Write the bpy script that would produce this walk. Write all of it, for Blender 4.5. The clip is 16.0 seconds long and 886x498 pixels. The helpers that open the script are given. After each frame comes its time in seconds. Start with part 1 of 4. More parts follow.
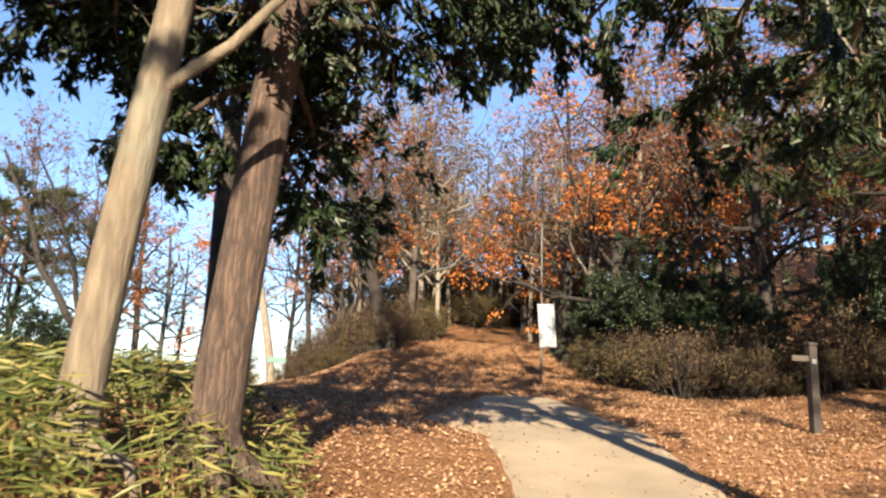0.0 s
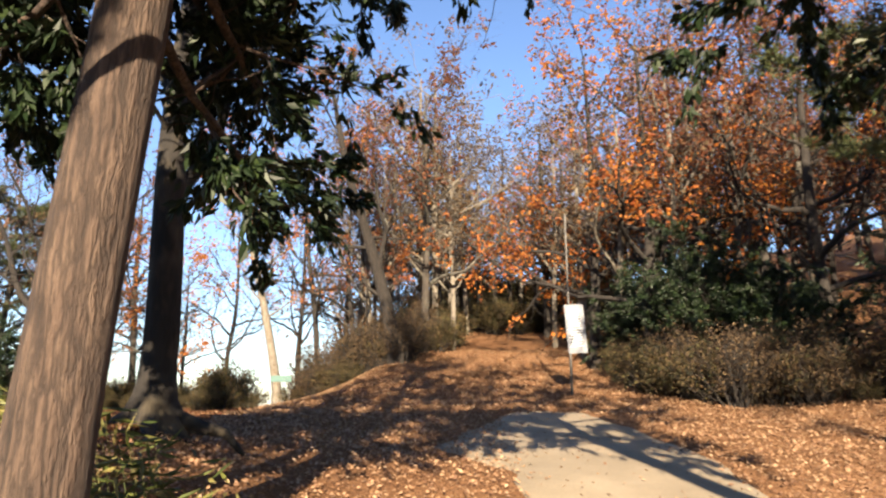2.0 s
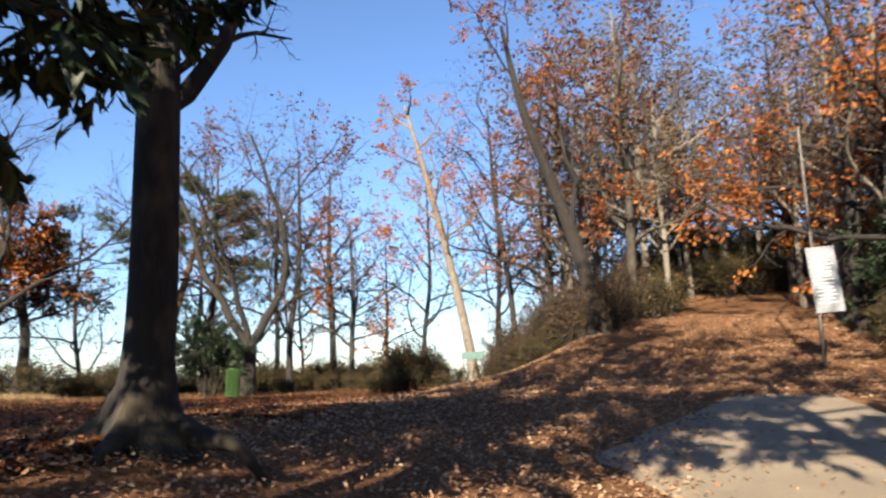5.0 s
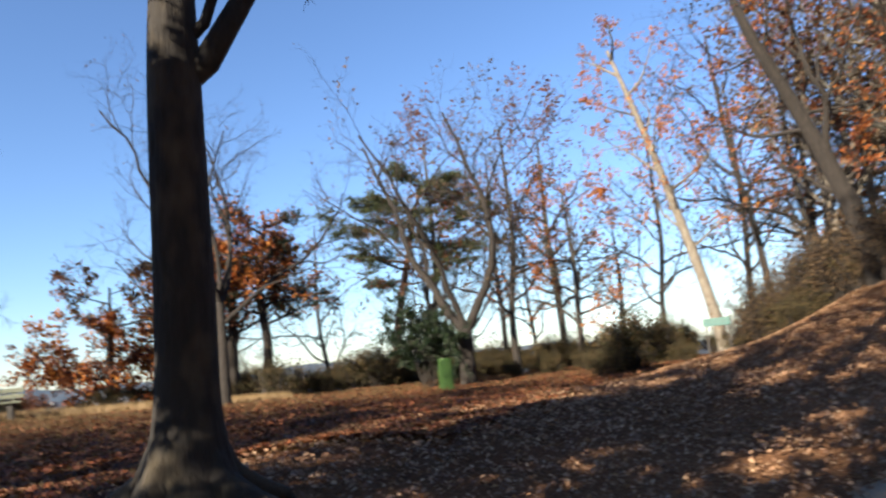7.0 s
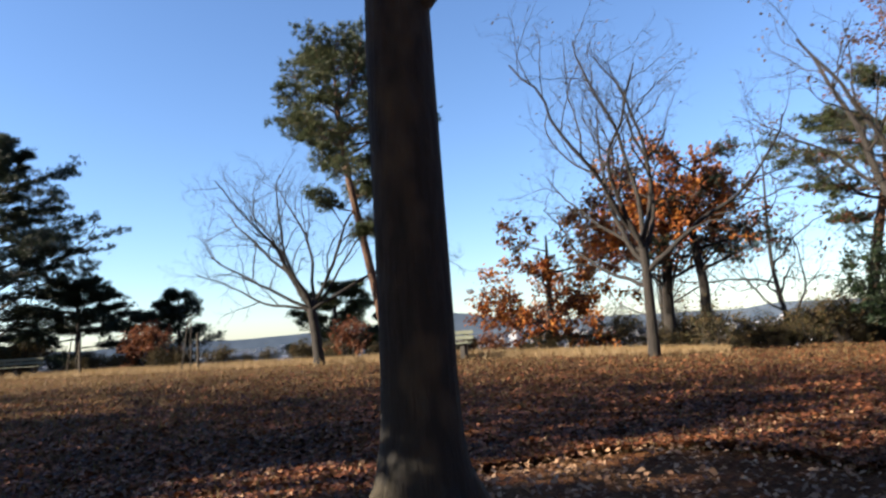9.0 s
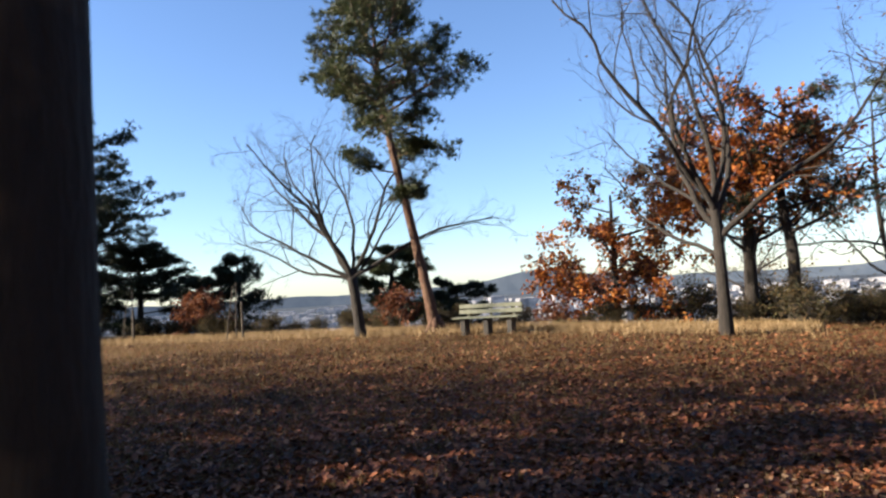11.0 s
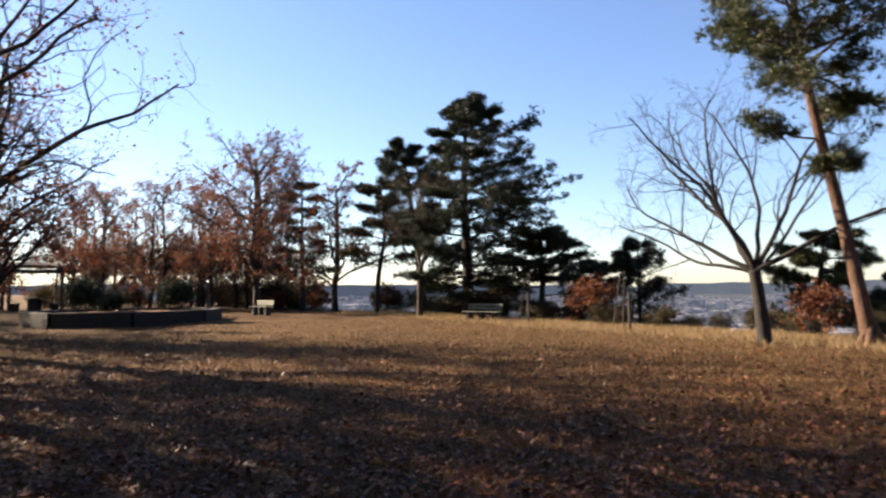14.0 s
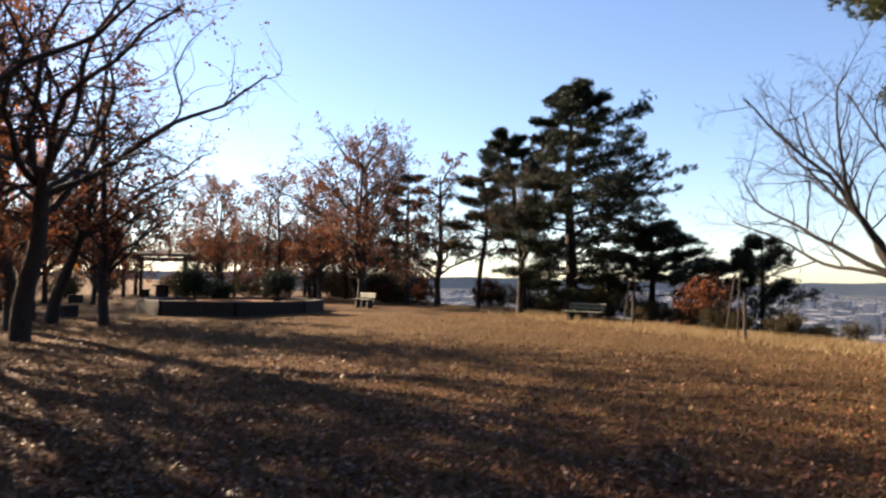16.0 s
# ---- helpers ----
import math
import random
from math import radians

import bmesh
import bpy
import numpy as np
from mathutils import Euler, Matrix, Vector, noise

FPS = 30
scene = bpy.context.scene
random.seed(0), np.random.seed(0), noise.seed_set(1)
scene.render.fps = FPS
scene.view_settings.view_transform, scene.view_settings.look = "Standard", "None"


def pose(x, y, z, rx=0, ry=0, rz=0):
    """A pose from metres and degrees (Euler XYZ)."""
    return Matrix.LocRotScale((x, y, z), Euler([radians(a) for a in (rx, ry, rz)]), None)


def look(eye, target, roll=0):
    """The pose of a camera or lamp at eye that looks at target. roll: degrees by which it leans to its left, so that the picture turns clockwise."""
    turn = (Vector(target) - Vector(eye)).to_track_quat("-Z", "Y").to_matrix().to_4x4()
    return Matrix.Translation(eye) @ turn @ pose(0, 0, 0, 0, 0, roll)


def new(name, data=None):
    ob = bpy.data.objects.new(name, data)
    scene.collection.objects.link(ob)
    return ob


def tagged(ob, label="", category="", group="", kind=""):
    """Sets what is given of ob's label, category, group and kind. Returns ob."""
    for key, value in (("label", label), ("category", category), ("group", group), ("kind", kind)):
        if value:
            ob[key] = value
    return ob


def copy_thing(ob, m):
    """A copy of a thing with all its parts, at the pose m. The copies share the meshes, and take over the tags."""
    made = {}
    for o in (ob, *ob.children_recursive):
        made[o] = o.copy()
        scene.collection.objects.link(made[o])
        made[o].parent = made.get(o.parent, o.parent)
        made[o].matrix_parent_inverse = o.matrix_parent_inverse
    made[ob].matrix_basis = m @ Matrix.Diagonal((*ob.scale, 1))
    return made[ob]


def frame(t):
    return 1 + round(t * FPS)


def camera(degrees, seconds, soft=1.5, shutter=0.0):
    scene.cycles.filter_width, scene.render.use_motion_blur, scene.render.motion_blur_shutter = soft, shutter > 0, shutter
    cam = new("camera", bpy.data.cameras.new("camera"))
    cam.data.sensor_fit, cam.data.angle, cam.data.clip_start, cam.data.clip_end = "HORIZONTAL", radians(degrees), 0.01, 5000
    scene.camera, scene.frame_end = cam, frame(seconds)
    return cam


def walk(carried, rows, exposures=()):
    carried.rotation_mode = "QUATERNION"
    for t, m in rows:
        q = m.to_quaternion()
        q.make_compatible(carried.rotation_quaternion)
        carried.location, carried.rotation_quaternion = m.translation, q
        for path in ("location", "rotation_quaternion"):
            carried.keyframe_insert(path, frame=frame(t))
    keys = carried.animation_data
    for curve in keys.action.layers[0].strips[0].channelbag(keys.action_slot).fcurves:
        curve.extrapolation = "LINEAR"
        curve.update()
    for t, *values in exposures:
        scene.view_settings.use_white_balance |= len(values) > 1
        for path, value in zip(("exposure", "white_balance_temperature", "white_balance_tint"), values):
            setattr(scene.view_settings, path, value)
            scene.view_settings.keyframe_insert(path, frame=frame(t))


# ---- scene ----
cam = camera(64.0, 16.0, soft=2.3, shutter=0.4)
PATH = [
    (0, (0.179, 0.129, 1.66), (0.134, 2.091, 2.047), 2.1),
    (0.5, (0.132, 0.675, 1.714), (0.133, 2.64, 2.09), 1.4),
    (1, (0.137, 1.206, 1.736), (0.088, 3.178, 2.062), 1.0),
    (1.5, (0.177, 1.753, 1.758), (0.155, 3.729, 2.065), 0.1),
    (2, (0.273, 2.147, 1.834), (0.178, 4.102, 2.244), -0.2),
    (2.5, (0.336, 2.604, 1.877), (0.139, 4.556, 2.266), 0.6),
    (3, (0.456, 3.082, 1.897), (0.198, 5.023, 2.301), -0.2),
    (3.2, (0.516, 3.273, 1.903), (0.211, 5.212, 2.285), 0.0),
    (5.3, (0.878, 5.459, 1.951), (0.043, 7.243, 2.298), -2.2),
    (5.5, (0.801, 5.678, 1.912), (-0.119, 7.418, 2.265), -2.7),
    (6, (0.631, 6.149, 1.91), (-0.41, 7.836, 2.175), -2.4),
    (6.5, (0.857, 6.531, 2.132), (-0.3, 8.142, 2.395), -2.1),
    (7, (0.869, 6.994, 2.201), (-0.44, 8.476, 2.5), -5.3),
    (7.5, (0.774, 7.34, 2.26), (-0.832, 8.495, 2.559), -7.8),
    (8, (0.643, 7.745, 2.361), (-1.199, 8.477, 2.623), -6.4),
    (8.5, (0.466, 8.089, 2.423), (-1.431, 8.639, 2.739), -6.1),
    (9, (0.276, 8.478, 2.463), (-1.671, 8.876, 2.685), -3.6),
    (9.2, (0.211, 8.638, 2.505), (-1.751, 8.963, 2.719), -4.4),
    (11.3, (-1.335, 9.992, 2.735), (-3.333, 10.041, 2.811), -2.6),
    (11.5, (-1.485, 10.071, 2.703), (-3.47, 9.892, 2.871), -0.8),
    (12, (-1.805, 10.173, 2.743), (-3.775, 9.858, 2.894), -3.3),
    (12.5, (-2.09, 10.295, 2.787), (-4.065, 9.998, 2.882), -3.8),
    (13, (-2.421, 10.451, 2.812), (-4.368, 10.016, 2.949), -1.5),
    (13.5, (-2.748, 10.528, 2.835), (-4.548, 9.659, 2.896), -5.0),
    (14, (-3.087, 10.524, 2.891), (-4.814, 9.521, 3.0), -0.5),
    (14.5, (-3.417, 10.521, 2.934), (-5.051, 9.369, 2.962), 0.2),
    (15, (-3.725, 10.44, 2.948), (-5.431, 9.398, 2.898), -1.5),
    (15.5, (-3.982, 10.602, 2.971), (-5.494, 9.294, 2.977), -0.3),
    (16, (-4.284, 10.608, 2.997), (-5.817, 9.327, 3.085), 0.8),
]
walk(cam, [(t, look(eye, target, roll)) for t, eye, target, roll in PATH], [(0, 2.38, 7000, 11), (3, 2.22, 7200, 12), (5.5, 2.0, 6400, 10), (9, 2.1, 6400, 10), (12, 2.15, 6700, 13), (14, 2.2, 7200, 17), (16, 2.24, 7600, 17)])

# ---- world, sun ----
SUN_AZ, SUN_EL = 178.0, 23.0   # towards -y, behind the first view
world = bpy.data.worlds.new("sky")
scene.world = world
world.use_nodes = True
wn = world.node_tree.nodes
wl = world.node_tree.links
sky = wn.new("ShaderNodeTexSky")
sky.sky_type = "NISHITA"
sky.sun_disc = False
sky.sun_elevation = radians(SUN_EL)
sky.sun_rotation = radians(SUN_AZ)
sky.dust_density = 0.2
sky.ozone_density = 3.0
wn["Background"].inputs["Strength"].default_value = 0.05
tint = wn.new("ShaderNodeMix")
tint.data_type, tint.blend_type = "RGBA", "MULTIPLY"
tint.inputs[0].default_value = 1.0
tint.inputs[7].default_value = (0.90, 0.98, 1.14, 1)
wl.new(sky.outputs["Color"], tint.inputs[6])
wl.new(tint.outputs[2], wn["Background"].inputs["Color"])
sun = new("sun", bpy.data.lights.new("sun", "SUN"))
sun.data.energy = 5.0
sun.data.angle = radians(0.55)
sun.data.color = (1.0, 0.85, 0.66)
_az, _el = radians(SUN_AZ), radians(SUN_EL)
SUN_DIR = Vector((math.sin(_az) * math.cos(_el), math.cos(_az) * math.cos(_el), math.sin(_el)))
sun.matrix_world = look(SUN_DIR * 60, (0, 0, 0))


# ---- materials ----
def nodes_of(name):
    m = bpy.data.materials.new(name)
    m.use_nodes = True
    t = m.node_tree
    return m, t.nodes, t.links, t.nodes["Principled BSDF"]


def ramp_node(n, l, source, stops):
    r = n.new("ShaderNodeValToRGB")
    while len(r.color_ramp.elements) < len(stops):
        r.color_ramp.elements.new(0.5)
    for e, (p, c) in zip(r.color_ramp.elements, stops):
        e.position, e.color = p, (*c, 1)
    l.new(source, r.inputs["Fac"])
    return r


def noise_node(n, l, vec, scale, detail=6.0, rough=0.6):
    t = n.new("ShaderNodeTexNoise")
    t.inputs["Scale"].default_value = scale
    t.inputs["Detail"].default_value = detail
    t.inputs["Roughness"].default_value = rough
    l.new(vec, t.inputs["Vector"])
    return t


def coords(n, l, stretch=(1, 1, 1)):
    c = n.new("ShaderNodeTexCoord")
    m = n.new("ShaderNodeMapping")
    m.inputs["Scale"].default_value = stretch
    l.new(c.outputs["Object"], m.inputs["Vector"])
    return m.outputs["Vector"]


def mixed(n, l, fac, a, b, mode="MIX"):
    x = n.new("ShaderNodeMix")
    x.data_type, x.blend_type = "RGBA", mode
    for sock, v in ((x.inputs[0], fac), (x.inputs[6], a), (x.inputs[7], b)):
        if isinstance(v, (int, float)):
            sock.default_value = v
        elif isinstance(v, tuple):
            sock.default_value = (*v, 1)
        else:
            l.new(v, sock)
    return x.outputs[2]


def bumped(n, l, p, height_out, strength, dist=0.02):
    b = n.new("ShaderNodeBump")
    b.inputs["Strength"].default_value = strength
    b.inputs["Distance"].default_value = dist
    l.new(height_out, b.inputs["Height"])
    l.new(b.outputs["Normal"], p.inputs["Normal"])


def bark_mat(name, dark, mid, light, furrow=1.0, lichen=None, scale=1.0):
    m, n, l, p = nodes_of(name)
    v = coords(n, l, (7 * scale, 7 * scale, 1.3 * scale))
    big = noise_node(n, l, v, 3.0)
    v2 = coords(n, l, (1.6, 1.6, 0.9))
    patch = noise_node(n, l, v2, 1.6, 3)
    vor = n.new("ShaderNodeTexVoronoi")
    vor.feature = "DISTANCE_TO_EDGE"
    vor.inputs["Scale"].default_value = 3.2
    warp = n.new("ShaderNodeVectorMath")
    warp.operation = "MULTIPLY_ADD"
    l.new(big.outputs["Color"], warp.inputs[0])
    warp.inputs[1].default_value = (0.9, 0.9, 0.9)
    l.new(coords(n, l, (9 * scale, 9 * scale, 0.8 * scale)), warp.inputs[2])
    l.new(warp.outputs[0], vor.inputs["Vector"])
    c = ramp_node(n, l, big.outputs["Fac"], [(0.3, dark), (0.5, mid), (0.72, light)])
    crack = ramp_node(n, l, vor.outputs["Distance"], [(0.0, (0.35, 0.33, 0.32)), (0.22, (1, 1, 1))])
    col = mixed(n, l, furrow, c.outputs["Color"], crack.outputs["Color"], "MULTIPLY")
    if lichen:
        lm = ramp_node(n, l, patch.outputs["Fac"], [(0.5, (0, 0, 0)), (0.66, (0.75, 0.75, 0.75))])
        col = mixed(n, l, lm.outputs["Color"], col, lichen)
    l.new(col, p.inputs["Base Color"])
    p.inputs["Roughness"].default_value = 0.9
    add = n.new("ShaderNodeMath")
    add.operation = "MULTIPLY_ADD"
    l.new(vor.outputs["Distance"], add.inputs[0])
    add.inputs[1].default_value = furrow
    l.new(big.outputs["Fac"], add.inputs[2])
    bumped(n, l, p, add.outputs[0], 0.9, 0.035)
    return m


def leaf_mat(name, stops, rough=0.6, through_light=0.35, spec=0.3):
    m, n, l, p = nodes_of(name)
    g = n.new("ShaderNodeNewGeometry")
    r = ramp_node(n, l, g.outputs["Random Per Island"], stops)
    l.new(r.outputs["Color"], p.inputs["Base Color"])
    p.inputs["Roughness"].default_value = rough
    p.inputs["Specular IOR Level"].default_value = spec
    tr = n.new("ShaderNodeBsdfTranslucent")
    l.new(r.outputs["Color"], tr.inputs["Color"])
    mx = n.new("ShaderNodeMixShader")
    mx.inputs[0].default_value = through_light
    l.new(p.outputs[0], mx.inputs[1])
    l.new(tr.outputs[0], mx.inputs[2])
    l.new(mx.outputs[0], n["Material Output"].inputs["Surface"])
    return m


def plain_mat(name, base, worn, rough=0.7, scale=6.0, metal=0.0, bump=0.25):
    m, n, l, p = nodes_of(name)
    v = coords(n, l)
    a = noise_node(n, l, v, scale)
    b = noise_node(n, l, v, scale * 7, 4)
    c = ramp_node(n, l, a.outputs["Fac"], [(0.35, base), (0.7, worn)])
    col = mixed(n, l, 0.35, c.outputs["Color"], b.outputs["Fac"], "OVERLAY")
    l.new(col, p.inputs["Base Color"])
    p.inputs["Roughness"].default_value = rough
    p.inputs["Metallic"].default_value = metal
    bumped(n, l, p, b.outputs["Fac"], bump, 0.01)
    return m


M_PALE = bark_mat("bark_pale", (0.0517, 0.0397, 0.0278), (0.0952, 0.0758, 0.0517), (0.143, 0.119, 0.0838), 0.25, (0.108, 0.108, 0.0795), 0.6)
M_BROWN = bark_mat("bark_brown", (0.0297, 0.0179, 0.0125), (0.0621, 0.0389, 0.027), (0.108, 0.0727, 0.0513), 1.0, None, 0.8)
M_GREY = bark_mat("bark_grey", (0.0225, 0.0183, 0.014), (0.0393, 0.0323, 0.0253), (0.0702, 0.059, 0.0477), 0.4, (0.0676, 0.0676, 0.0534), 0.8)
M_DARK = bark_mat("bark_dark", (0.00936, 0.00749, 0.0059), (0.0187, 0.0147, 0.0115), (0.0322, 0.0254, 0.0201), 0.6)
M_REDPINE = bark_mat("bark_red_pine", (0.0486, 0.0243, 0.0151), (0.103, 0.0513, 0.0297), (0.156, 0.0922, 0.054), 0.6, None, 0.9)
M_WHITEBARK = bark_mat("bark_whitish", (0.0714, 0.058, 0.0446), (0.143, 0.125, 0.0979), (0.205, 0.187, 0.152), 0.3)
M_EVERGREEN = leaf_mat("leaf_evergreen", [(0.0, (0.00428, 0.01, 0.00428)), (0.6, (0.00893, 0.0197, 0.00714)), (1.0, (0.0215, 0.0357, 0.0107))], 0.5, 0.15, 0.3)
M_ORANGE = leaf_mat("leaf_orange", [(0.0, (0.171, 0.0401, 0.0105)), (0.5, (0.327, 0.1, 0.0211)), (1.0, (0.428, 0.181, 0.035))], 0.6, 0.45)
M_RUST = leaf_mat("leaf_rust", [(0.0, (0.056, 0.0163, 0.00936)), (0.5, (0.122, 0.0397, 0.0163)), (1.0, (0.167, 0.0745, 0.0327))], 0.65, 0.4)
M_BROWNLEAF = leaf_mat("leaf_brown", [(0.0, (0.0428, 0.0257, 0.015)), (0.5, (0.0814, 0.0514, 0.0257)), (1.0, (0.128, 0.0859, 0.0428))], 0.7, 0.3)
M_NEEDLE = leaf_mat("needle_dark", [(0.0, (0.0051, 0.0111, 0.0068)), (0.6, (0.0127, 0.0233, 0.0111)), (1.0, (0.0297, 0.0382, 0.0149))], 0.55, 0.15)
M_NEEDLE_LIGHT = leaf_mat("needle_olive", [(0.0, (0.018, 0.03, 0.0132)), (0.6, (0.045, 0.06, 0.021)), (1.0, (0.084, 0.084, 0.03))], 0.55, 0.2)
M_SASA = leaf_mat("leaf_bamboo_grass", [(0.0, (0.0353, 0.0529, 0.0141)), (0.5, (0.0847, 0.0988, 0.0246)), (1.0, (0.211, 0.183, 0.0636))], 0.5, 0.3)
M_BRUSH = leaf_mat("brush_mixed", [(0.0, (0.013, 0.0158, 0.00648)), (0.35, (0.0324, 0.0324, 0.0115)), (0.7, (0.0612, 0.0418, 0.018)), (0.9, (0.101, 0.0612, 0.0252)), (1.0, (0.108, 0.101, 0.0324))], 0.7, 0.3)
M_LITTER = leaf_mat("leaf_litter", [(0.0, (0.12, 0.062, 0.036)), (0.35, (0.21, 0.118, 0.065)), (0.7, (0.29, 0.175, 0.10)), (1.0, (0.40, 0.275, 0.17))], 0.6, 0.12)
M_REDLITTER = leaf_mat("red_leaf_litter", [(0.0, (0.014, 0.005, 0.003)), (0.4, (0.07, 0.021, 0.008)), (0.85, (0.18, 0.06, 0.021)), (1.0, (0.25, 0.125, 0.06))], 0.6, 0.12)
# Grey bark coloured near-black: the trunk's shade is put into these tones.
M_SHADED_OAKBARK = bark_mat("bark_oak_shade_in_colour", (0.0049, 0.00392, 0.00305), (0.00925, 0.0074, 0.00545), (0.0163, 0.0131, 0.00925), 0.35, (0.06, 0.047, 0.027), 0.7)
M_GRASS = leaf_mat("dry_grass", [(0.0, (0.0518, 0.0301, 0.0135)), (0.5, (0.13, 0.0828, 0.0363)), (0.85, (0.197, 0.14, 0.0674)), (1.0, (0.0778, 0.0749, 0.0233))], 0.7, 0.3)
M_STRAW = leaf_mat("bleached_grass", [(0.0, (0.12, 0.075, 0.035)), (0.5, (0.26, 0.18, 0.09)), (1.0, (0.36, 0.27, 0.15))], 0.7, 0.3)
# Concrete darkened for the bench legs: shade under the seat is in the colour.
M_SHADED_CONCRETE = plain_mat("concrete", (0.0356, 0.0333, 0.0297), (0.0475, 0.0439, 0.0392), 0.9, 3)
M_STONE = plain_mat("dark_stone", (0.01, 0.00917, 0.00833), (0.0199, 0.0183, 0.0158), 0.9, 4)
M_POST = plain_mat("weathered_wood", (0.0302, 0.0242, 0.0181), (0.0666, 0.0544, 0.0424), 0.9, 8)
M_DARKWOOD = plain_mat("dark_wood", (0.0139, 0.0103, 0.00792), (0.0277, 0.0198, 0.0158), 0.8, 8)
M_BENCH = plain_mat("faded_green_paint", (0.0806, 0.0943, 0.0606), (0.135, 0.142, 0.108), 0.7, 9)
# White paint turned grey-blue: the board's shade is put into its colour.
M_SIGN = plain_mat("sign_white_shade_grey", (0.149, 0.161, 0.178), (0.175, 0.186, 0.205), 0.4, 2, 0, 0.05)
M_TEAL = plain_mat("teal_paint", (0.0108, 0.061, 0.054), (0.018, 0.0865, 0.0755), 0.5, 5)
M_GREEN = plain_mat("bright_green_plastic", (0.0288, 0.079, 0.0108), (0.0468, 0.108, 0.0216), 0.5, 5)
M_STEEL = plain_mat("dark_steel", (0.036, 0.036, 0.036), (0.072, 0.0648, 0.0576), 0.5, 5, 0.7)


def ground_mat():
    m, n, l, p = nodes_of("hill_ground")
    v = coords(n, l)
    big = noise_node(n, l, v, 0.35, 4)
    mid = noise_node(n, l, v, 2.2, 6)
    fine = noise_node(n, l, v, 28, 5, 0.7)
    grass = ramp_node(n, l, fine.outputs["Fac"], [(0.25, (0.0281, 0.0152, 0.00675)), (0.5, (0.096, 0.0562, 0.0236)), (0.75, (0.191, 0.127, 0.0562))])
    leaf = ramp_node(n, l, fine.outputs["Fac"], [(0.25, (0.0525, 0.027, 0.015)), (0.5, (0.173, 0.0938, 0.0495)), (0.75, (0.315, 0.195, 0.109))])
    sep = n.new("ShaderNodeSeparateXYZ")
    l.new(v, sep.inputs[0])
    east = n.new("ShaderNodeMapRange")
    east.inputs["From Min"].default_value, east.inputs["From Max"].default_value = -4.5, -1.0
    l.new(sep.outputs["X"], east.inputs["Value"])
    red = ramp_node(n, l, fine.outputs["Fac"], [(0.25, (0.018, 0.007, 0.004)), (0.5, (0.075, 0.027, 0.011)), (0.75, (0.16, 0.066, 0.028))])
    lawn = n.new("ShaderNodeMapRange")
    lawn.inputs["From Min"].default_value, lawn.inputs["From Max"].default_value = -17.0, -6.0
    lawn.inputs["To Min"].default_value = 0.15
    l.new(sep.outputs["X"], lawn.inputs["Value"])
    patch = ramp_node(n, l, mid.outputs["Fac"], [(0.36, (0.2, 0.2, 0.2)), (0.6, (1, 1, 1))])
    lm = n.new("ShaderNodeMath")
    lm.operation = "MULTIPLY"
    l.new(lawn.outputs[0], lm.inputs[0])
    l.new(patch.outputs["Color"], lm.inputs[1])
    c = mixed(n, l, lm.outputs[0], grass.outputs["Color"], red.outputs["Color"])
    c = mixed(n, l, east.outputs[0], c, leaf.outputs["Color"])
    soil = ramp_node(n, l, big.outputs["Fac"], [(0.35, (0.7, 0.62, 0.55)), (0.65, (1.1, 1.05, 1.0))])
    c = mixed(n, l, 1.0, c, soil.outputs["Color"], "MULTIPLY")
    l.new(c, p.inputs["Base Color"])
    p.inputs["Roughness"].default_value = 0.95
    p.inputs["Specular IOR Level"].default_value = 0.1
    bumped(n, l, p, fine.outputs["Fac"], 0.8, 0.05)
    return m


def pave_mat():
    m, n, l, p = nodes_of("path_concrete")
    v = coords(n, l)
    a = noise_node(n, l, v, 1.1, 5)
    b = noise_node(n, l, v, 45, 4, 0.7)
    c = ramp_node(n, l, a.outputs["Fac"], [(0.3, (0.158, 0.128, 0.0863)), (0.7, (0.225, 0.184, 0.128))])
    col = mixed(n, l, 0.4, c.outputs["Color"], b.outputs["Fac"], "OVERLAY")
    l.new(col, p.inputs["Base Color"])
    p.inputs["Roughness"].default_value = 0.92
    bumped(n, l, p, b.outputs["Fac"], 0.35, 0.01)
    return m


# Distance haze is put into the colour: bluish tones plus a faint blue emission.
def far_mat(name, stops, scale, haze_glow):
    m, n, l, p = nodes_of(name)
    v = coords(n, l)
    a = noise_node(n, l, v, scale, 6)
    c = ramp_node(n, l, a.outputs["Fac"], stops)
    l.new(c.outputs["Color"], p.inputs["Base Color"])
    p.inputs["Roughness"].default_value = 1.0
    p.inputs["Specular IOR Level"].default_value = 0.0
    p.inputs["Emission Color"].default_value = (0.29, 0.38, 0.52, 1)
    p.inputs["Emission Strength"].default_value = haze_glow
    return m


M_GROUND = ground_mat()
M_PAVE = pave_mat()
M_PLAIN = far_mat("distant_plain_hazed", [(0.35, (0.036, 0.0446, 0.054)), (0.65, (0.0684, 0.0756, 0.0864))], 0.012, 0.03)
M_HILLS = far_mat("distant_hills_hazed", [(0.35, (0.036, 0.0468, 0.0612)), (0.65, (0.054, 0.0648, 0.0792))], 0.01, 0.05)
M_TOWN = far_mat("distant_town_hazed", [(0.35, (0.072, 0.0792, 0.0936)), (0.65, (0.288, 0.288, 0.302))], 0.05, 0.03)


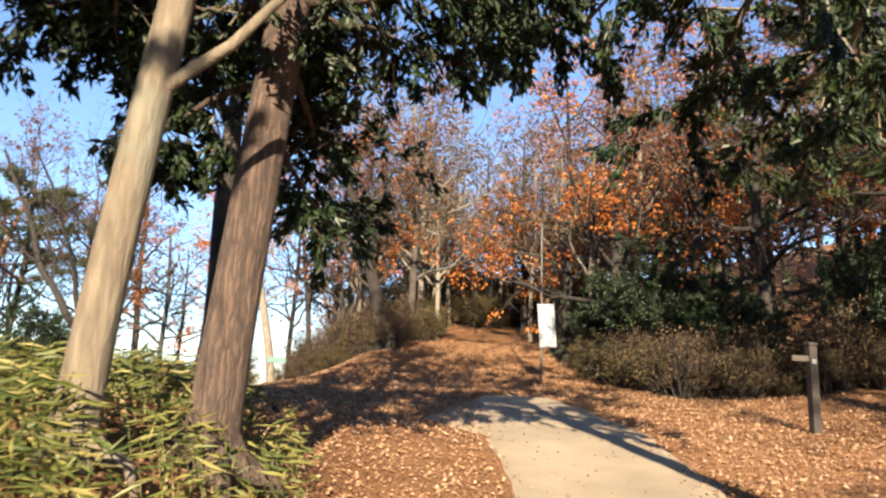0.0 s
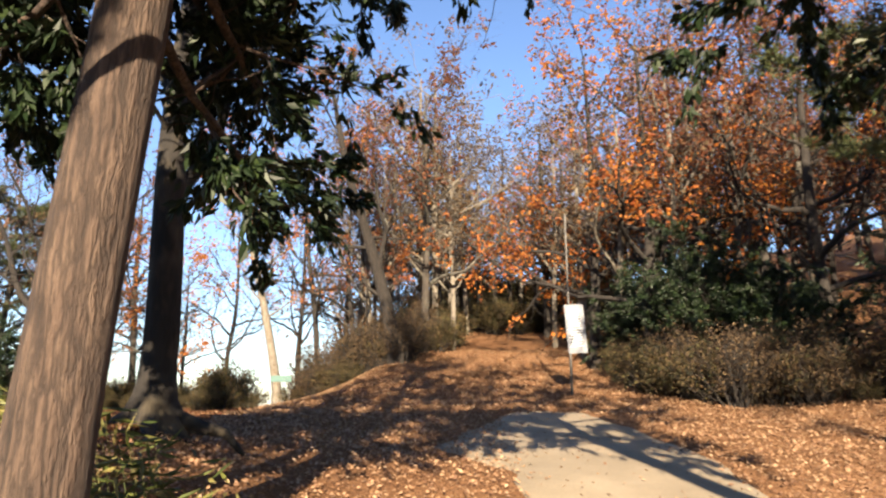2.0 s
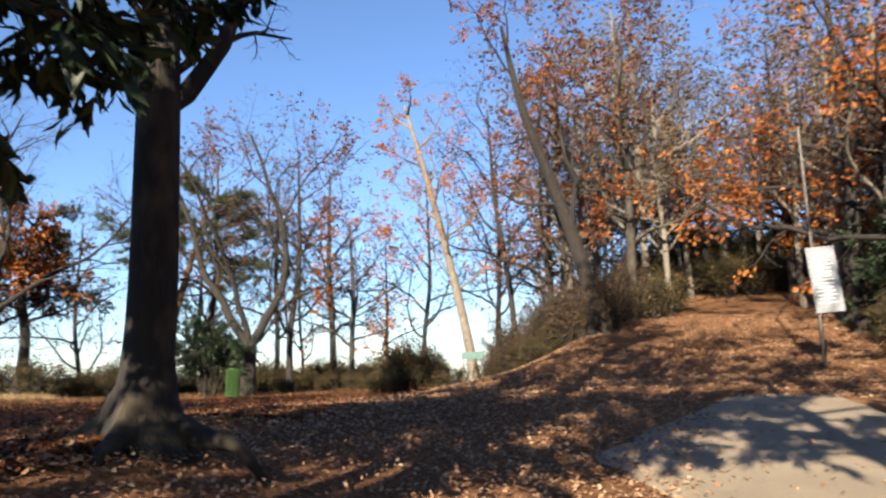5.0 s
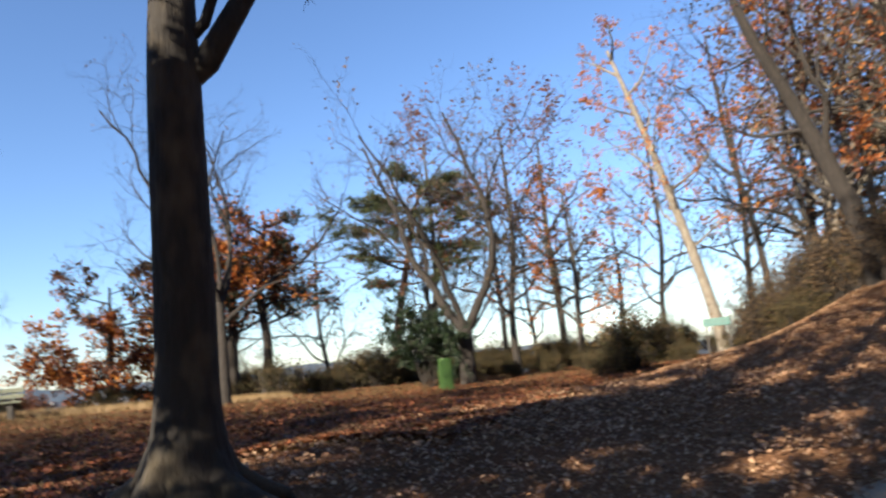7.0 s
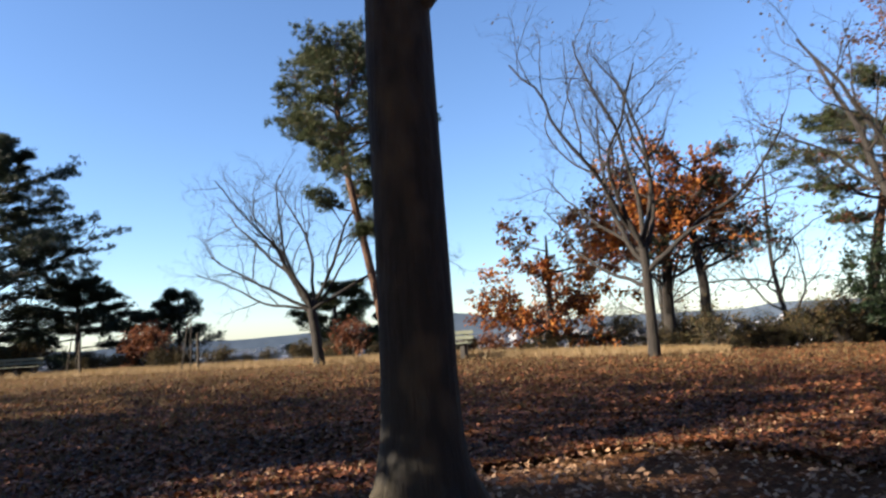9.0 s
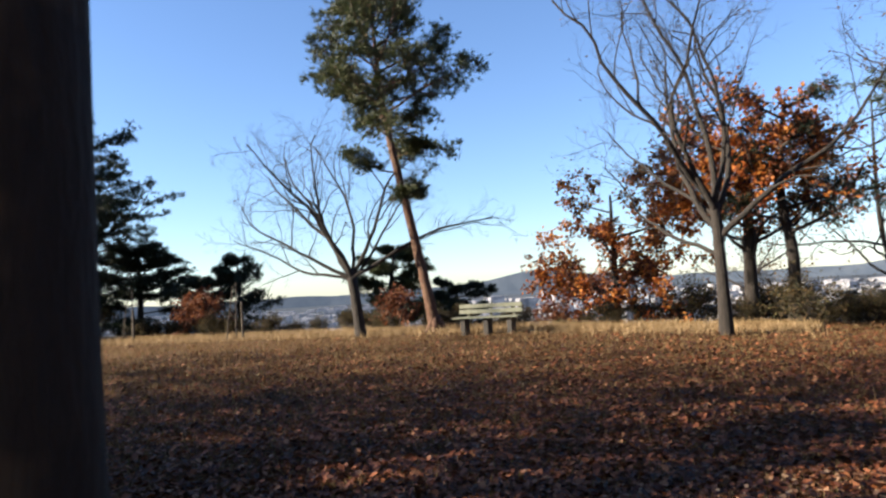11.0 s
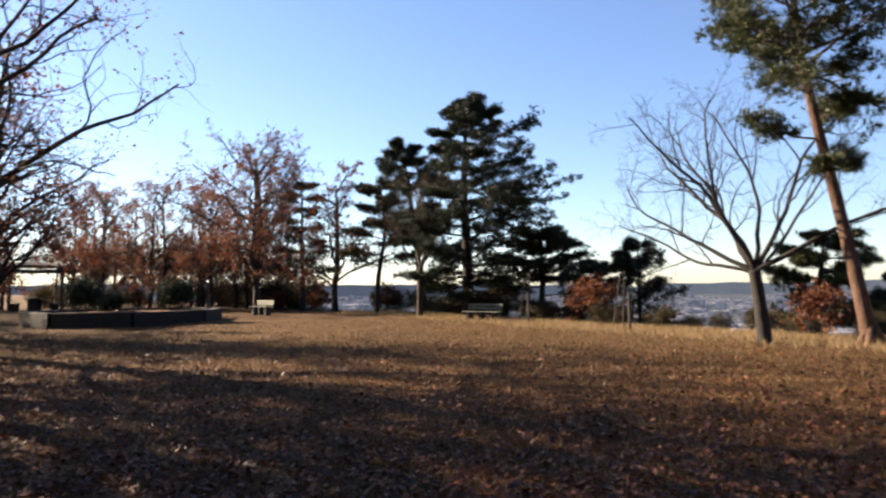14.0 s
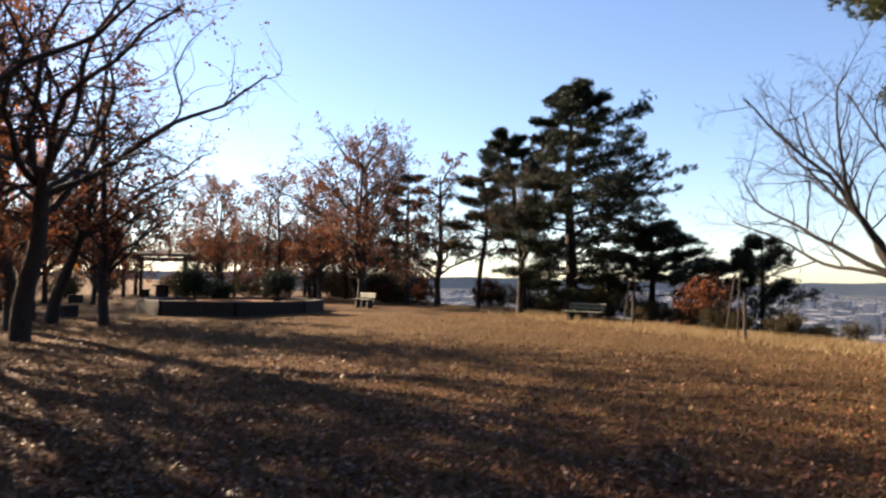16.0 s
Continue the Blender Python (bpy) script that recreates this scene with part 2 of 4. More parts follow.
# ---- mesh helpers ----
class Geo:
    """Vertices and faces of one mesh."""

    def __init__(self):
        self.v, self.f = [], []

    def tube(self, pts, radii, sides, cap=True):
        k = len(self.v)
        ref = Vector((1, 0, 0))
        for i, p in enumerate(pts):
            d = (pts[min(i + 1, len(pts) - 1)] - pts[max(i - 1, 0)])
            d = d.normalized() if d.length > 1e-6 else Vector((0, 0, 1))
            if abs(d.dot(ref)) > 0.9:
                ref = Vector((0, 1, 0)) if abs(d.y) < 0.9 else Vector((0, 0, 1))
            a = d.cross(ref).normalized()
            ref = a.cross(d).normalized()
            for j in range(sides):
                w = 2 * math.pi * j / sides
                self.v.append(tuple(p + (a * math.cos(w) + ref * math.sin(w)) * radii[i]))
        for i in range(len(pts) - 1):
            for j in range(sides):
                q = k + i * sides
                self.f.append((q + j, q + (j + 1) % sides, q + sides + (j + 1) % sides, q + sides + j))
        if cap:
            q = k + (len(pts) - 1) * sides
            self.f.append(tuple(range(q, q + sides)))
            self.f.append(tuple(reversed(range(k, k + sides))))

    def box(self, x, y, z, sx, sy, sz, m=None, bevel=0.0):
        b = bmesh.new()
        bmesh.ops.create_cube(b, size=1)
        bmesh.ops.scale(b, vec=(sx, sy, sz), verts=b.verts)
        if bevel:
            bmesh.ops.bevel(b, geom=b.edges[:], offset=bevel, segments=2, affect="EDGES", profile=0.6)
        bmesh.ops.translate(b, vec=(x, y, z), verts=b.verts)
        if m is not None:
            b.transform(m)
        b.verts.index_update()
        k = len(self.v)
        self.v += [tuple(v.co) for v in b.verts]
        self.f += [tuple(k + v.index for v in f.verts) for f in b.faces]
        b.free()
        return self

    def quads(self, corners):
        """corners: array (n, 4, 3) of single quads."""
        k = len(self.v)
        n = len(corners)
        self.v += corners.reshape(-1, 3).tolist()
        self.f += (np.arange(n * 4).reshape(-1, 4) + k).tolist()

    def tris(self, corners):
        k = len(self.v)
        n = len(corners)
        self.v += corners.reshape(-1, 3).tolist()
        self.f += (np.arange(n * 3).reshape(-1, 3) + k).tolist()


def part(name, geo, material, parent=None, label="", smooth=False):
    me = bpy.data.meshes.new(name)
    me.from_pydata(geo.v, [], geo.f)
    if smooth:
        me.polygons.foreach_set("use_smooth", [True] * len(me.polygons))
    me.materials.append(material)
    ob = new(name, me)
    if parent is not None:
        ob.parent = parent
    if label:
        ob["label"] = label
    return ob


def thing(name, m, label, category, group=""):
    ob = new(name)
    ob.matrix_world = m
    return tagged(ob, label, category, group)


def unit(a):
    return a / np.maximum(np.linalg.norm(a, axis=-1, keepdims=True), 1e-9)


def leaves(geo, pos, along, length, width, rs, droop=0.0, spread=1.0):
    """Folded four-cornered leaves at pos, pointing roughly along, hanging by droop."""
    n = len(pos)
    d = unit(along + rs.normal(0, spread, (n, 3)) + np.array([0, 0, -droop]))
    side = unit(np.cross(d, unit(rs.normal(0, 1, (n, 3)))))
    up = np.cross(side, d)
    ln = (length * rs.uniform(0.65, 1.25, n))[:, None]
    wd = (width * rs.uniform(0.7, 1.2, n))[:, None]
    tip = pos + d * ln
    mid = pos + d * ln * 0.5
    fold = up * wd * rs.uniform(0.1, 0.5, (n, 1))
    geo.quads(np.stack([pos, mid + side * wd * 0.5 + fold, tip, mid - side * wd * 0.5 + fold], 1))


def tufts(geo, pos, along, length, width, count, rs, fan=0.55):
    """Needle tufts: thin triangles fanned about a shoot."""
    n = len(pos)
    p = np.repeat(pos, count, 0)
    d = unit(np.repeat(unit(along), count, 0) + rs.normal(0, fan, (n * count, 3)) + np.array([0, 0, 0.15]))
    s = unit(np.cross(d, rs.normal(0, 1, (n * count, 3)))) * width * 0.5
    ln = length * rs.uniform(0.6, 1.2, (n * count, 1))
    geo.tris(np.stack([p + s, p + d * ln, p - s], 1))


# ---- ground ----
def sstep(a, b, v):
    u = min(1.0, max(0.0, (v - a) / (b - a)))
    return u * u * (3 - 2 * u)


def ramp(v, xs, zs):
    if v <= xs[0]:
        return zs[0]
    for i in range(len(xs) - 1):
        if v <= xs[i + 1]:
            u = (v - xs[i]) / (xs[i + 1] - xs[i])
            return zs[i] + (zs[i + 1] - zs[i]) * u
    return zs[-1]


def rim(x, y):
    """Metres beyond the edge of the hilltop lawn."""
    return -0.888 * (x + 18.5) + 0.46 * (y - 10)


def height(x, y):
    slope = ramp(y, (-30, -6, 0, 6, 10, 14, 18, 22, 26, 31, 40, 60), (-2.4, -.5, .08, .5, 1.05, 1.42, 1.78, 2.4, 3.25, 4.0, 5.6, 9.5))
    bank = min(max(0.0, x - 6.0) * 0.22 + max(0.0, -x - 1) * 0.0, 11) * sstep(4, 16, y)
    lawn = 1.55 + 0.2 * sstep(8, 24, -x) - 0.1 * sstep(12, 20, y) - 0.25 * sstep(-8, -2, -y) * sstep(-5, -1, x) + 0.04 * math.sin(x * .31) * math.sin(y * .23)
    x0 = ramp(y, (6, 10, 16, 20), (-.2, 0, -.5, -1.5))
    x1 = ramp(y, (6, 10, 16, 20), (-2.2, -4.2, -5.5, -6.5))
    west = sstep(-x0, -x1, -x)
    z = (slope + bank) * (1 - west) + lawn * west
    d = max(rim(x, y) - 1.5, 0.0) * west
    z -= 0.03 * d * d if d < 15 else 0.9 * d - 6.75
    d = math.hypot(x + 2.9, y - 9.0)
    if d < 1.6:
        z += 0.12 * (1 - d / 1.6) ** 2
    return max(z, -46.0)


def spaced(lo, hi, step, far):
    core = list(np.arange(lo, hi + 1e-6, step))
    out = []
    g = step
    a, b = lo, hi
    while b < far or a > -far:
        g *= 1.35
        a, b = max(a - g, -far), min(b + g, far)
        out.append((a, b))
    return [a for a, b in reversed(out) if a > -far or out[-1] == (a, b)] + core + [b for a, b in out]


def make_ground():
    xs = sorted(set(round(float(v), 3) for v in spaced(-42, 26, 0.4, 4600)))
    ys = sorted(set(round(float(v), 3) for v in spaced(-36, 42, 0.4, 4600)))
    geo = Geo()
    for y in ys:
        for x in xs:
            z = height(x, y)
            if -42 < x < 26 and -36 < y < 42:
                z += 0.035 * noise.noise((x * 0.8, y * 0.8, 0)) + 0.02 * noise.noise((x * 2.6, y * 2.6, 3))
            geo.v.append((x, y, z))
    w = len(xs)
    for j in range(len(ys) - 1):
        for i in range(w - 1):
            geo.f.append((j * w + i, j * w + i + 1, j * w + w + i + 1, j * w + w + i))
    g = part("ground", geo, M_GROUND, None, smooth=True)
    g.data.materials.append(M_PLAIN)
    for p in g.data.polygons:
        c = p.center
        # the valley floor takes the haze-coloured, faintly glowing material
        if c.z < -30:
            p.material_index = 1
    tagged(g, "hilltop ground of dry grass and fallen leaves", "ground", kind="structure")
    return g


def gz(x, y):
    z = height(x, y)
    return z + 0.035 * noise.noise((x * 0.8, y * 0.8, 0)) + 0.02 * noise.noise((x * 2.6, y * 2.6, 3))


make_ground()


def path_x(y):
    return ramp(y, (-10, 6, 14, 18, 22, 30, 40), (1.4, 1.7, 1.3, 1.1, 1.0, 1.2, 2.0))


def make_pavement():
    geo = Geo()
    ys = np.arange(-9, 15.6, 0.3)
    cols = 13
    for y in ys:
        jl = 0.12 * noise.noise((y * 1.1, 0, 5)) + 0.06 * noise.noise((y * 4, 0, 5))
        jr = 0.25 * noise.noise((y * 0.8, 7, 5)) + 0.08 * noise.noise((y * 4, 3, 5))
        left = ramp(y, (-9, 7.5, 10.2, 11.6, 13.2, 15.5), (0.2, 0.68, 0.5, -0.5, 0.0, 0.9)) + jl
        right = ramp(y, (-9, 7.5, 11, 15.5), (2.9, 3.0, 3.1, 2.2)) + jr
        for c in range(cols):
            u = c / (cols - 1)
            x = left + (right - left) * u
            edge = 0.03 if 0 < c < cols - 1 else -0.04
            geo.v.append((x, y, gz(x, y) + edge))
    for j in range(len(ys) - 1):
        for c in range(cols - 1):
            k = j * cols + c
            geo.f.append((k, k + 1, k + cols + 1, k + cols))
    tagged(part("pavement", geo, M_PAVE, None, smooth=True), "worn pale concrete footpath edged with fallen leaves", "path", kind="structure")


make_pavement()


# ---- trees ----
class Spec:
    """How a kind of tree branches and what it carries."""

    def __init__(self, **k):
        self.levels = k.pop("levels", 3)
        self.kids = k.pop("kids", (9, 6, 5, 4))
        self.ratio = k.pop("ratio", (0.6, 0.5, 0.45, 0.45))
        self.angle = k.pop("angle", (50, 45, 42, 40))
        self.up = k.pop("up", (0.02, 0.05, 0.04, 0.0))
        self.wiggle = k.pop("wiggle", (0.06, 0.13, 0.18, 0.2))
        self.bare = k.pop("bare", (0.45, 0.3, 0.2, 0.15))
        self.sides = k.pop("sides", (12, 6, 4, 3))
        self.flat = k.pop("flat", 1.0)


def limb(geo, p, d, length, r, lev, sp, rng, tips, taper=0.25, first=True):
    seg = (0.35, 0.25, 0.18, 0.12)[min(lev, 3)]
    n = max(3, min(14, int(length / seg)))
    pts, rad = [p.copy()], [r]
    d = d.normalized()
    wig, up = sp.wiggle[min(lev, 3)], sp.up[min(lev, 3)]
    for i in range(n):
        d = (d + Vector((rng.gauss(0, wig), rng.gauss(0, wig), rng.gauss(0, wig) + up))).normalized()
        pts.append(pts[-1] + d * (length / n))
        rad.append(r * (1 - (1 - taper) * ((i + 1) / n) ** 0.9))
    if lev == 0:
        geo.tube(pts, rad, sp.sides[0])
    else:
        geo.tube(pts, rad, sp.sides[min(lev, 3)], cap=False)
    sprout(geo, pts, rad, length, lev, sp, rng, tips)


def sprout(geo, pts, rad, length, lev, sp, rng, tips):
    if lev >= sp.levels:
        tips.append(pts)
        return
    kids = sp.kids[min(lev, 3)]
    az = rng.uniform(0, 6.28)
    for k in range(kids):
        u = sp.bare[min(lev, 3)] + (1 - sp.bare[min(lev, 3)]) * (k + rng.uniform(0.2, 0.9)) / kids
        f = u * (len(pts) - 1)
        i = min(int(f), len(pts) - 2)
        q = pts[i].lerp(pts[i + 1], f - i)
        d = (pts[i + 1] - pts[i]).normalized()
        az += 2.4 + rng.uniform(-0.4, 0.4)
        a = d.orthogonal().normalized()
        a = Matrix.Rotation(az, 3, d) @ a
        w = radians(sp.angle[min(lev, 3)] * rng.uniform(0.75, 1.25))
        nd = d * math.cos(w) + a * math.sin(w)
        nd.z *= sp.flat if lev > 0 else 1.0
        ln = length * sp.ratio[min(lev, 3)] * rng.uniform(0.7, 1.2) * (1.15 - 0.5 * u)
        r = (rad[i] + (rad[i + 1] - rad[i]) * (f - i)) * rng.uniform(0.45, 0.65)
        limb(geo, q, nd, ln, max(r, 0.0035), lev + 1, sp, rng, tips)


def trunk_line(points, steps=16):
    """A smooth line of points and radii through a few (x, y, z, r)."""
    pts, rad = [], []
    k = [points[0]] + list(points) + [points[-1]]
    for i in range(1, len(k) - 2):
        for s in range(steps):
            t = s / steps
            q = [0.5 * (2 * b + (c - a) * t + (2 * a - 5 * b + 4 * c - e) * t * t + (3 * b - a - 3 * c + e) * t ** 3) for a, b, c, e in zip(k[i - 1], k[i], k[i + 1], k[i + 2])]
            pts.append(Vector(q[:3]))
            rad.append(max(q[3], 0.004))
    pts.append(Vector(points[-1][:3]))
    rad.append(points[-1][3])
    return pts, rad


def flare(geo, r, rng, count=5, reach=1.0, drop=0.25):
    """Root buttresses spreading from a trunk's foot."""
    for i in range(count):
        w = i * 2 * math.pi / count + rng.uniform(-0.3, 0.3)
        o = Vector((math.cos(w), math.sin(w), 0))
        ln = reach * rng.uniform(0.7, 1.2)
        pts = [o * r * 0.3 + Vector((0, 0, r * 2.4)), o * r * 0.62 + Vector((0, 0, r * 1.5)), o * r * 1.0 + Vector((0, 0, r * 0.75)), o * (r * 1.2 + ln * 0.3) + Vector((0, 0, r * 0.3)), o * (r * 1.2 + ln * 0.65) + Vector((0, 0, r * 0.08)), o * (r * 1.2 + ln) + Vector((0, 0, -drop))]
        geo.tube(pts, [r * 0.3, r * 0.42, r * 0.44, r * 0.34, r * 0.22, r * 0.1], 8)


def cover(kind, tips, rs, amount):
    """Foliage along the last twigs."""
    geo = Geo()
    segs = np.array([(tuple(t[i]), tuple(t[i + 1])) for t in tips for i in range(len(t) - 1)])
    if not len(segs):
        return geo
    a, b = segs[:, 0], segs[:, 1]
    owner = np.array([k for k, t in enumerate(tips) for i in range(len(t) - 1)])
    share = {"oak": 0.6, "coarse": 0.5, "broad": 0.75}.get(kind, 1.0)
    weight = np.where(rs.uniform(0, 1, len(tips)) < share, rs.uniform(0.2, 1.0, len(tips)), 0.0)[owner]
    if weight.sum() <= 0:
        weight[:] = 1
    pick = rs.choice(len(segs), amount, p=weight / weight.sum())
    u = rs.uniform(0, 1, (amount, 1))
    pos = a[pick] * (1 - u) + b[pick] * u
    along = unit(b[pick] - a[pick])
    if kind == "broad":
        leaves(geo, pos + rs.normal(0, 0.03, pos.shape), along, 0.105, 0.042, rs, 0.55, 0.6)
    elif kind == "oak":
        leaves(geo, pos + rs.normal(0, 0.05, pos.shape), along, 0.10, 0.065, rs, 0.3, 0.8)
    elif kind == "coarse":
        leaves(geo, pos + rs.normal(0, 0.08, pos.shape), along, 0.13, 0.085, rs, 0.3, 0.8)
    elif kind == "small":
        leaves(geo, pos + rs.normal(0, 0.06, pos.shape), along, 0.07, 0.035, rs, 0.1, 0.9)
    elif kind == "needle":
        flat = along * np.array([1, 1, 0.6]) + np.array([0, 0, 0.35])
        tufts(geo, pos + rs.normal(0, 0.07, pos.shape) * np.array([1, 1, 0.6]), flat, 0.15, 0.019, 10, rs, 0.7)
    return geo


def tree(name, x, y, label, category, bark, points, sp, seed, crowns=(), limbs=(), root=None, group="", sink=0.06, at_z=None):
    """points: trunk (x, y, z, r) from its foot. limbs: (height share, azimuth, rise, length, radius). crowns: (part name, kind, material, amount)."""
    rng = random.Random(seed)
    rs = np.random.default_rng(seed)
    top = thing(name, pose(x, y, (gz(x, y) if at_z is None else at_z) - sink), label, category, group)
    geo, tips = Geo(), []
    pts, rad = trunk_line(points, 6)
    geo.tube(pts, rad, sp.sides[0])
    if root:
        flare(geo, points[0][3] * root[0], rng, root[1], root[2])
    part("trunk", geo, bark, top, smooth=True)
    br = Geo()
    whole = sum((pts[i + 1] - pts[i]).length for i in range(len(pts) - 1))
    if limbs:
        for share, az, rise, ln, r in limbs:
            f = share * (len(pts) - 1)
            i = min(int(f), len(pts) - 2)
            q = pts[i].lerp(pts[i + 1], f - i)
            d = Vector((math.cos(radians(az)) * math.cos(radians(rise)), math.sin(radians(az)) * math.cos(radians(rise)), math.sin(radians(rise))))
            limb(br, q, d, ln, r, 1, sp, rng, tips)
    else:
        sprout(br, pts, rad, whole, 0, sp, rng, tips)
    if br.f:
        part("branchwork", br, bark, top, smooth=True)
    for pname, kind, mat, amount in crowns:
        part(pname, cover(kind, tips, rs, amount), mat, top)
    return top


def fan(n, lo, hi, rise, ln, r, seed, az0=0, arc=360):
    g = random.Random(seed)
    return [(lo + (hi - lo) * (i + 0.5) / n, az0 + arc * ((i * 0.382) % 1.0) + g.uniform(-15, 15), rise * g.uniform(0.7, 1.2), ln * g.uniform(0.75, 1.15) * (1 - 0.55 * max(0.0, (lo + (hi - lo) * (i + 0.5) / n - 0.45) / 0.55)), r * g.uniform(0.8, 1.15)) for i in range(n)]


BROADLEAF = Spec(levels=3, kids=(8, 6, 6, 4), ratio=(0.5, 0.5, 0.5, 0.4), angle=(60, 50, 45, 40), up=(0, -0.03, -0.04, -0.05), bare=(0.5, 0.25, 0.15, 0.1), sides=(14, 8, 5, 3))
VASE = Spec(levels=4, kids=(8, 7, 6, 5), ratio=(0.6, 0.5, 0.5, 0.5), angle=(40, 38, 40, 42), up=(0.0, 0.05, 0.04, 0.03), wiggle=(0.05, 0.14, 0.19, 0.22), bare=(0.4, 0.25, 0.2, 0.15), sides=(12, 7, 4, 3))
FOREST = Spec(levels=3, kids=(12, 7, 6, 4), ratio=(0.46, 0.5, 0.5, 0.45), angle=(60, 50, 46, 40), up=(0.0, 0.05, 0.03, 0.0), wiggle=(0.06, 0.17, 0.2, 0.2), bare=(0.3, 0.25, 0.15, 0.1), sides=(8, 5, 3, 3))
OAKISH = Spec(levels=3, kids=(11, 6, 6, 4), ratio=(0.45, 0.55, 0.5, 0.4), angle=(60, 50, 48, 40), up=(0.0, 0.04, 0.02, 0.0), bare=(0.28, 0.25, 0.15, 0.1), sides=(10, 6, 4, 3))
PINE = Spec(flat=0.3, levels=3, kids=(22, 10, 5, 4), ratio=(0.3, 0.38, 0.42, 0.4), angle=(82, 50, 48, 40), up=(0.0, 0.02, 0.03, 0.0), wiggle=(0.03, 0.09, 0.12, 0.1), bare=(0.3, 0.2, 0.1, 0.1), sides=(10, 5, 3, 3))

PINE_BIG = Spec(flat=0.25, levels=3, kids=(22, 12, 5, 4), ratio=(0.3, 0.36, 0.42, 0.4), angle=(82, 50, 48, 40), up=(0.0, 0.015, 0.03, 0.0), wiggle=(0.03, 0.08, 0.12, 0.1), bare=(0.3, 0.22, 0.1, 0.1), sides=(10, 5, 3, 3))
PINE_OPEN = Spec(flat=0.55, levels=3, kids=(22, 9, 6, 4), ratio=(0.3, 0.42, 0.45, 0.4), angle=(82, 50, 50, 40), up=(0.0, 0.05, 0.05, 0.0), wiggle=(0.03, 0.13, 0.17, 0.1), bare=(0.3, 0.25, 0.1, 0.1), sides=(10, 5, 3, 3))


def boughs(n, lo, hi, reach, r, seed, side=0.0, bias=0.0, droop=-4, rise=22):
    """Limbs in whorls up a pine: reach is (share, length) pairs, longer by bias towards side."""
    g = random.Random(seed)
    out = []
    for i in range(n):
        u = lo + (hi - lo) * (i + g.uniform(0.1, 0.9)) / n
        az = 137.5 * i + g.uniform(-18, 18)
        ln = ramp(u, [a for a, b in reach], [b for a, b in reach]) * g.uniform(0.72, 1.12)
        ln *= 1 - bias * 0.5 * (1 - math.cos(radians(az - side)))
        out.append((u, az, droop + (rise - droop) * (u - lo) / (hi - lo) + g.uniform(-6, 6), max(ln, 0.35), r * (0.5 + 0.5 * ln / max(b for a, b in reach))))
    return out


CROOKED = Spec(levels=3, kids=(9, 8, 7, 4), ratio=(0.5, 0.5, 0.48, 0.4), angle=(55, 48, 48, 40), up=(0, .05, .03, 0), wiggle=(.06, .17, .22, .2), bare=(.3, .22, .12, .1), sides=(10, 6, 4, 3))

# by the footpath
EVERGREEN = Spec(levels=3, kids=(8, 9, 6, 4), ratio=(0.5, 0.45, 0.5, 0.4), angle=(60, 52, 48, 40), up=(0, -0.01, -0.02, -0.03), wiggle=(.06, .12, .18, .2), bare=(0.5, 0.3, 0.12, 0.1), sides=(14, 8, 4, 3))
pale_evergreen = tree("evergreen_tree", -1.78, 3.85, "smooth pale-barked leaning evergreen tree on a grassy bank", "tree", M_PALE,
     [(0, 0, -.1, .15), (.02, 0, .3, .12), (.1, .02, 1.2, .11), (.27, .03, 2.6, .1), (.4, .05, 3.6, .09), (.48, .1, 5.2, .075), (.5, .1, 7.5, .04)], EVERGREEN, 11,
     [("crown", "broad", M_EVERGREEN, 46000)],
     [(.43, 5, 28, 2.4, .045), (.56, 118, 10, 3.0, .045), (.6, 137, 8, 2.8, .045), (.64, 106, 14, 3.0, .045), (.68, 126, 16, 3.0, .045), (.56, -8, 22, 2.2, .05), (.6, 200, 18, 2.4, .05), (.62, 130, 12, 2.2, .05), (.66, 95, 10, 2.2, .05), (.7, 160, 15, 2.4, .05), (.74, 20, 25, 2.4, .05), (.78, 240, 20, 2.3, .05), (.8, 120, 20, 2.4, .05), (.86, 60, 28, 2.5, .05), (.9, 160, 30, 2.2, .04), (.93, 320, 35, 2.2, .04), (.97, 90, 50, 2.0, .04)], (.9, 4, .25))
tree("evergreen_tree", -1.4, 4.85, "tall evergreen tree with furrowed brown bark on a leafy bank", "tree", M_BROWN,
     [(0, 0, -.1, .23), (.02, 0, .35, .18), (.08, .02, 1.2, .162), (.2, .05, 2.6, .152), (.32, .1, 4.2, .14), (.34, .1, 6, .12), (.4, .1, 8.5, .04)], EVERGREEN, 5,
     [("crown", "broad", M_EVERGREEN, 46000)],
     [(.5, 97, -5, 2.0, .035), (.52, 150, -2, 1.7, .035), (.54, 72, 4, 2.1, .04), (.56, 112, 8, 2.0, .045), (.58, 45, 8, 2.2, .045), (.59, 165, 6, 1.7, .045), (.59, 15, 12, 2.4, .055), (.61, 150, 12, 2.2, .05), (.64, 60, 16, 2.5, .055), (.68, 200, 15, 2.2, .05),
      (.72, -10, 18, 2.6, .055), (.75, 105, 20, 2.4, .05), (.78, 40, 22, 2.6, .05), (.82, 300, 25, 2.4, .05), (.86, 240, 25, 2.4, .05), (.9, 130, 32, 2.2, .045), (.94, 70, 38, 2.2, .04), (.97, 20, 45, 2, .04),
      # the five steep top limbs are out of view, added to shade the hill
      (.62, 190, 4, 2.2, .045), (.66, 220, 10, 2.3, .045), (.92, 80, 58, 3.6, .05), (.94, 10, 52, 3.8, .05), (.95, 150, 58, 3.6, .05), (.96, 280, 60, 3.6, .05), (.98, 45, 66, 3.8, .05)], (.85, 5, .3))
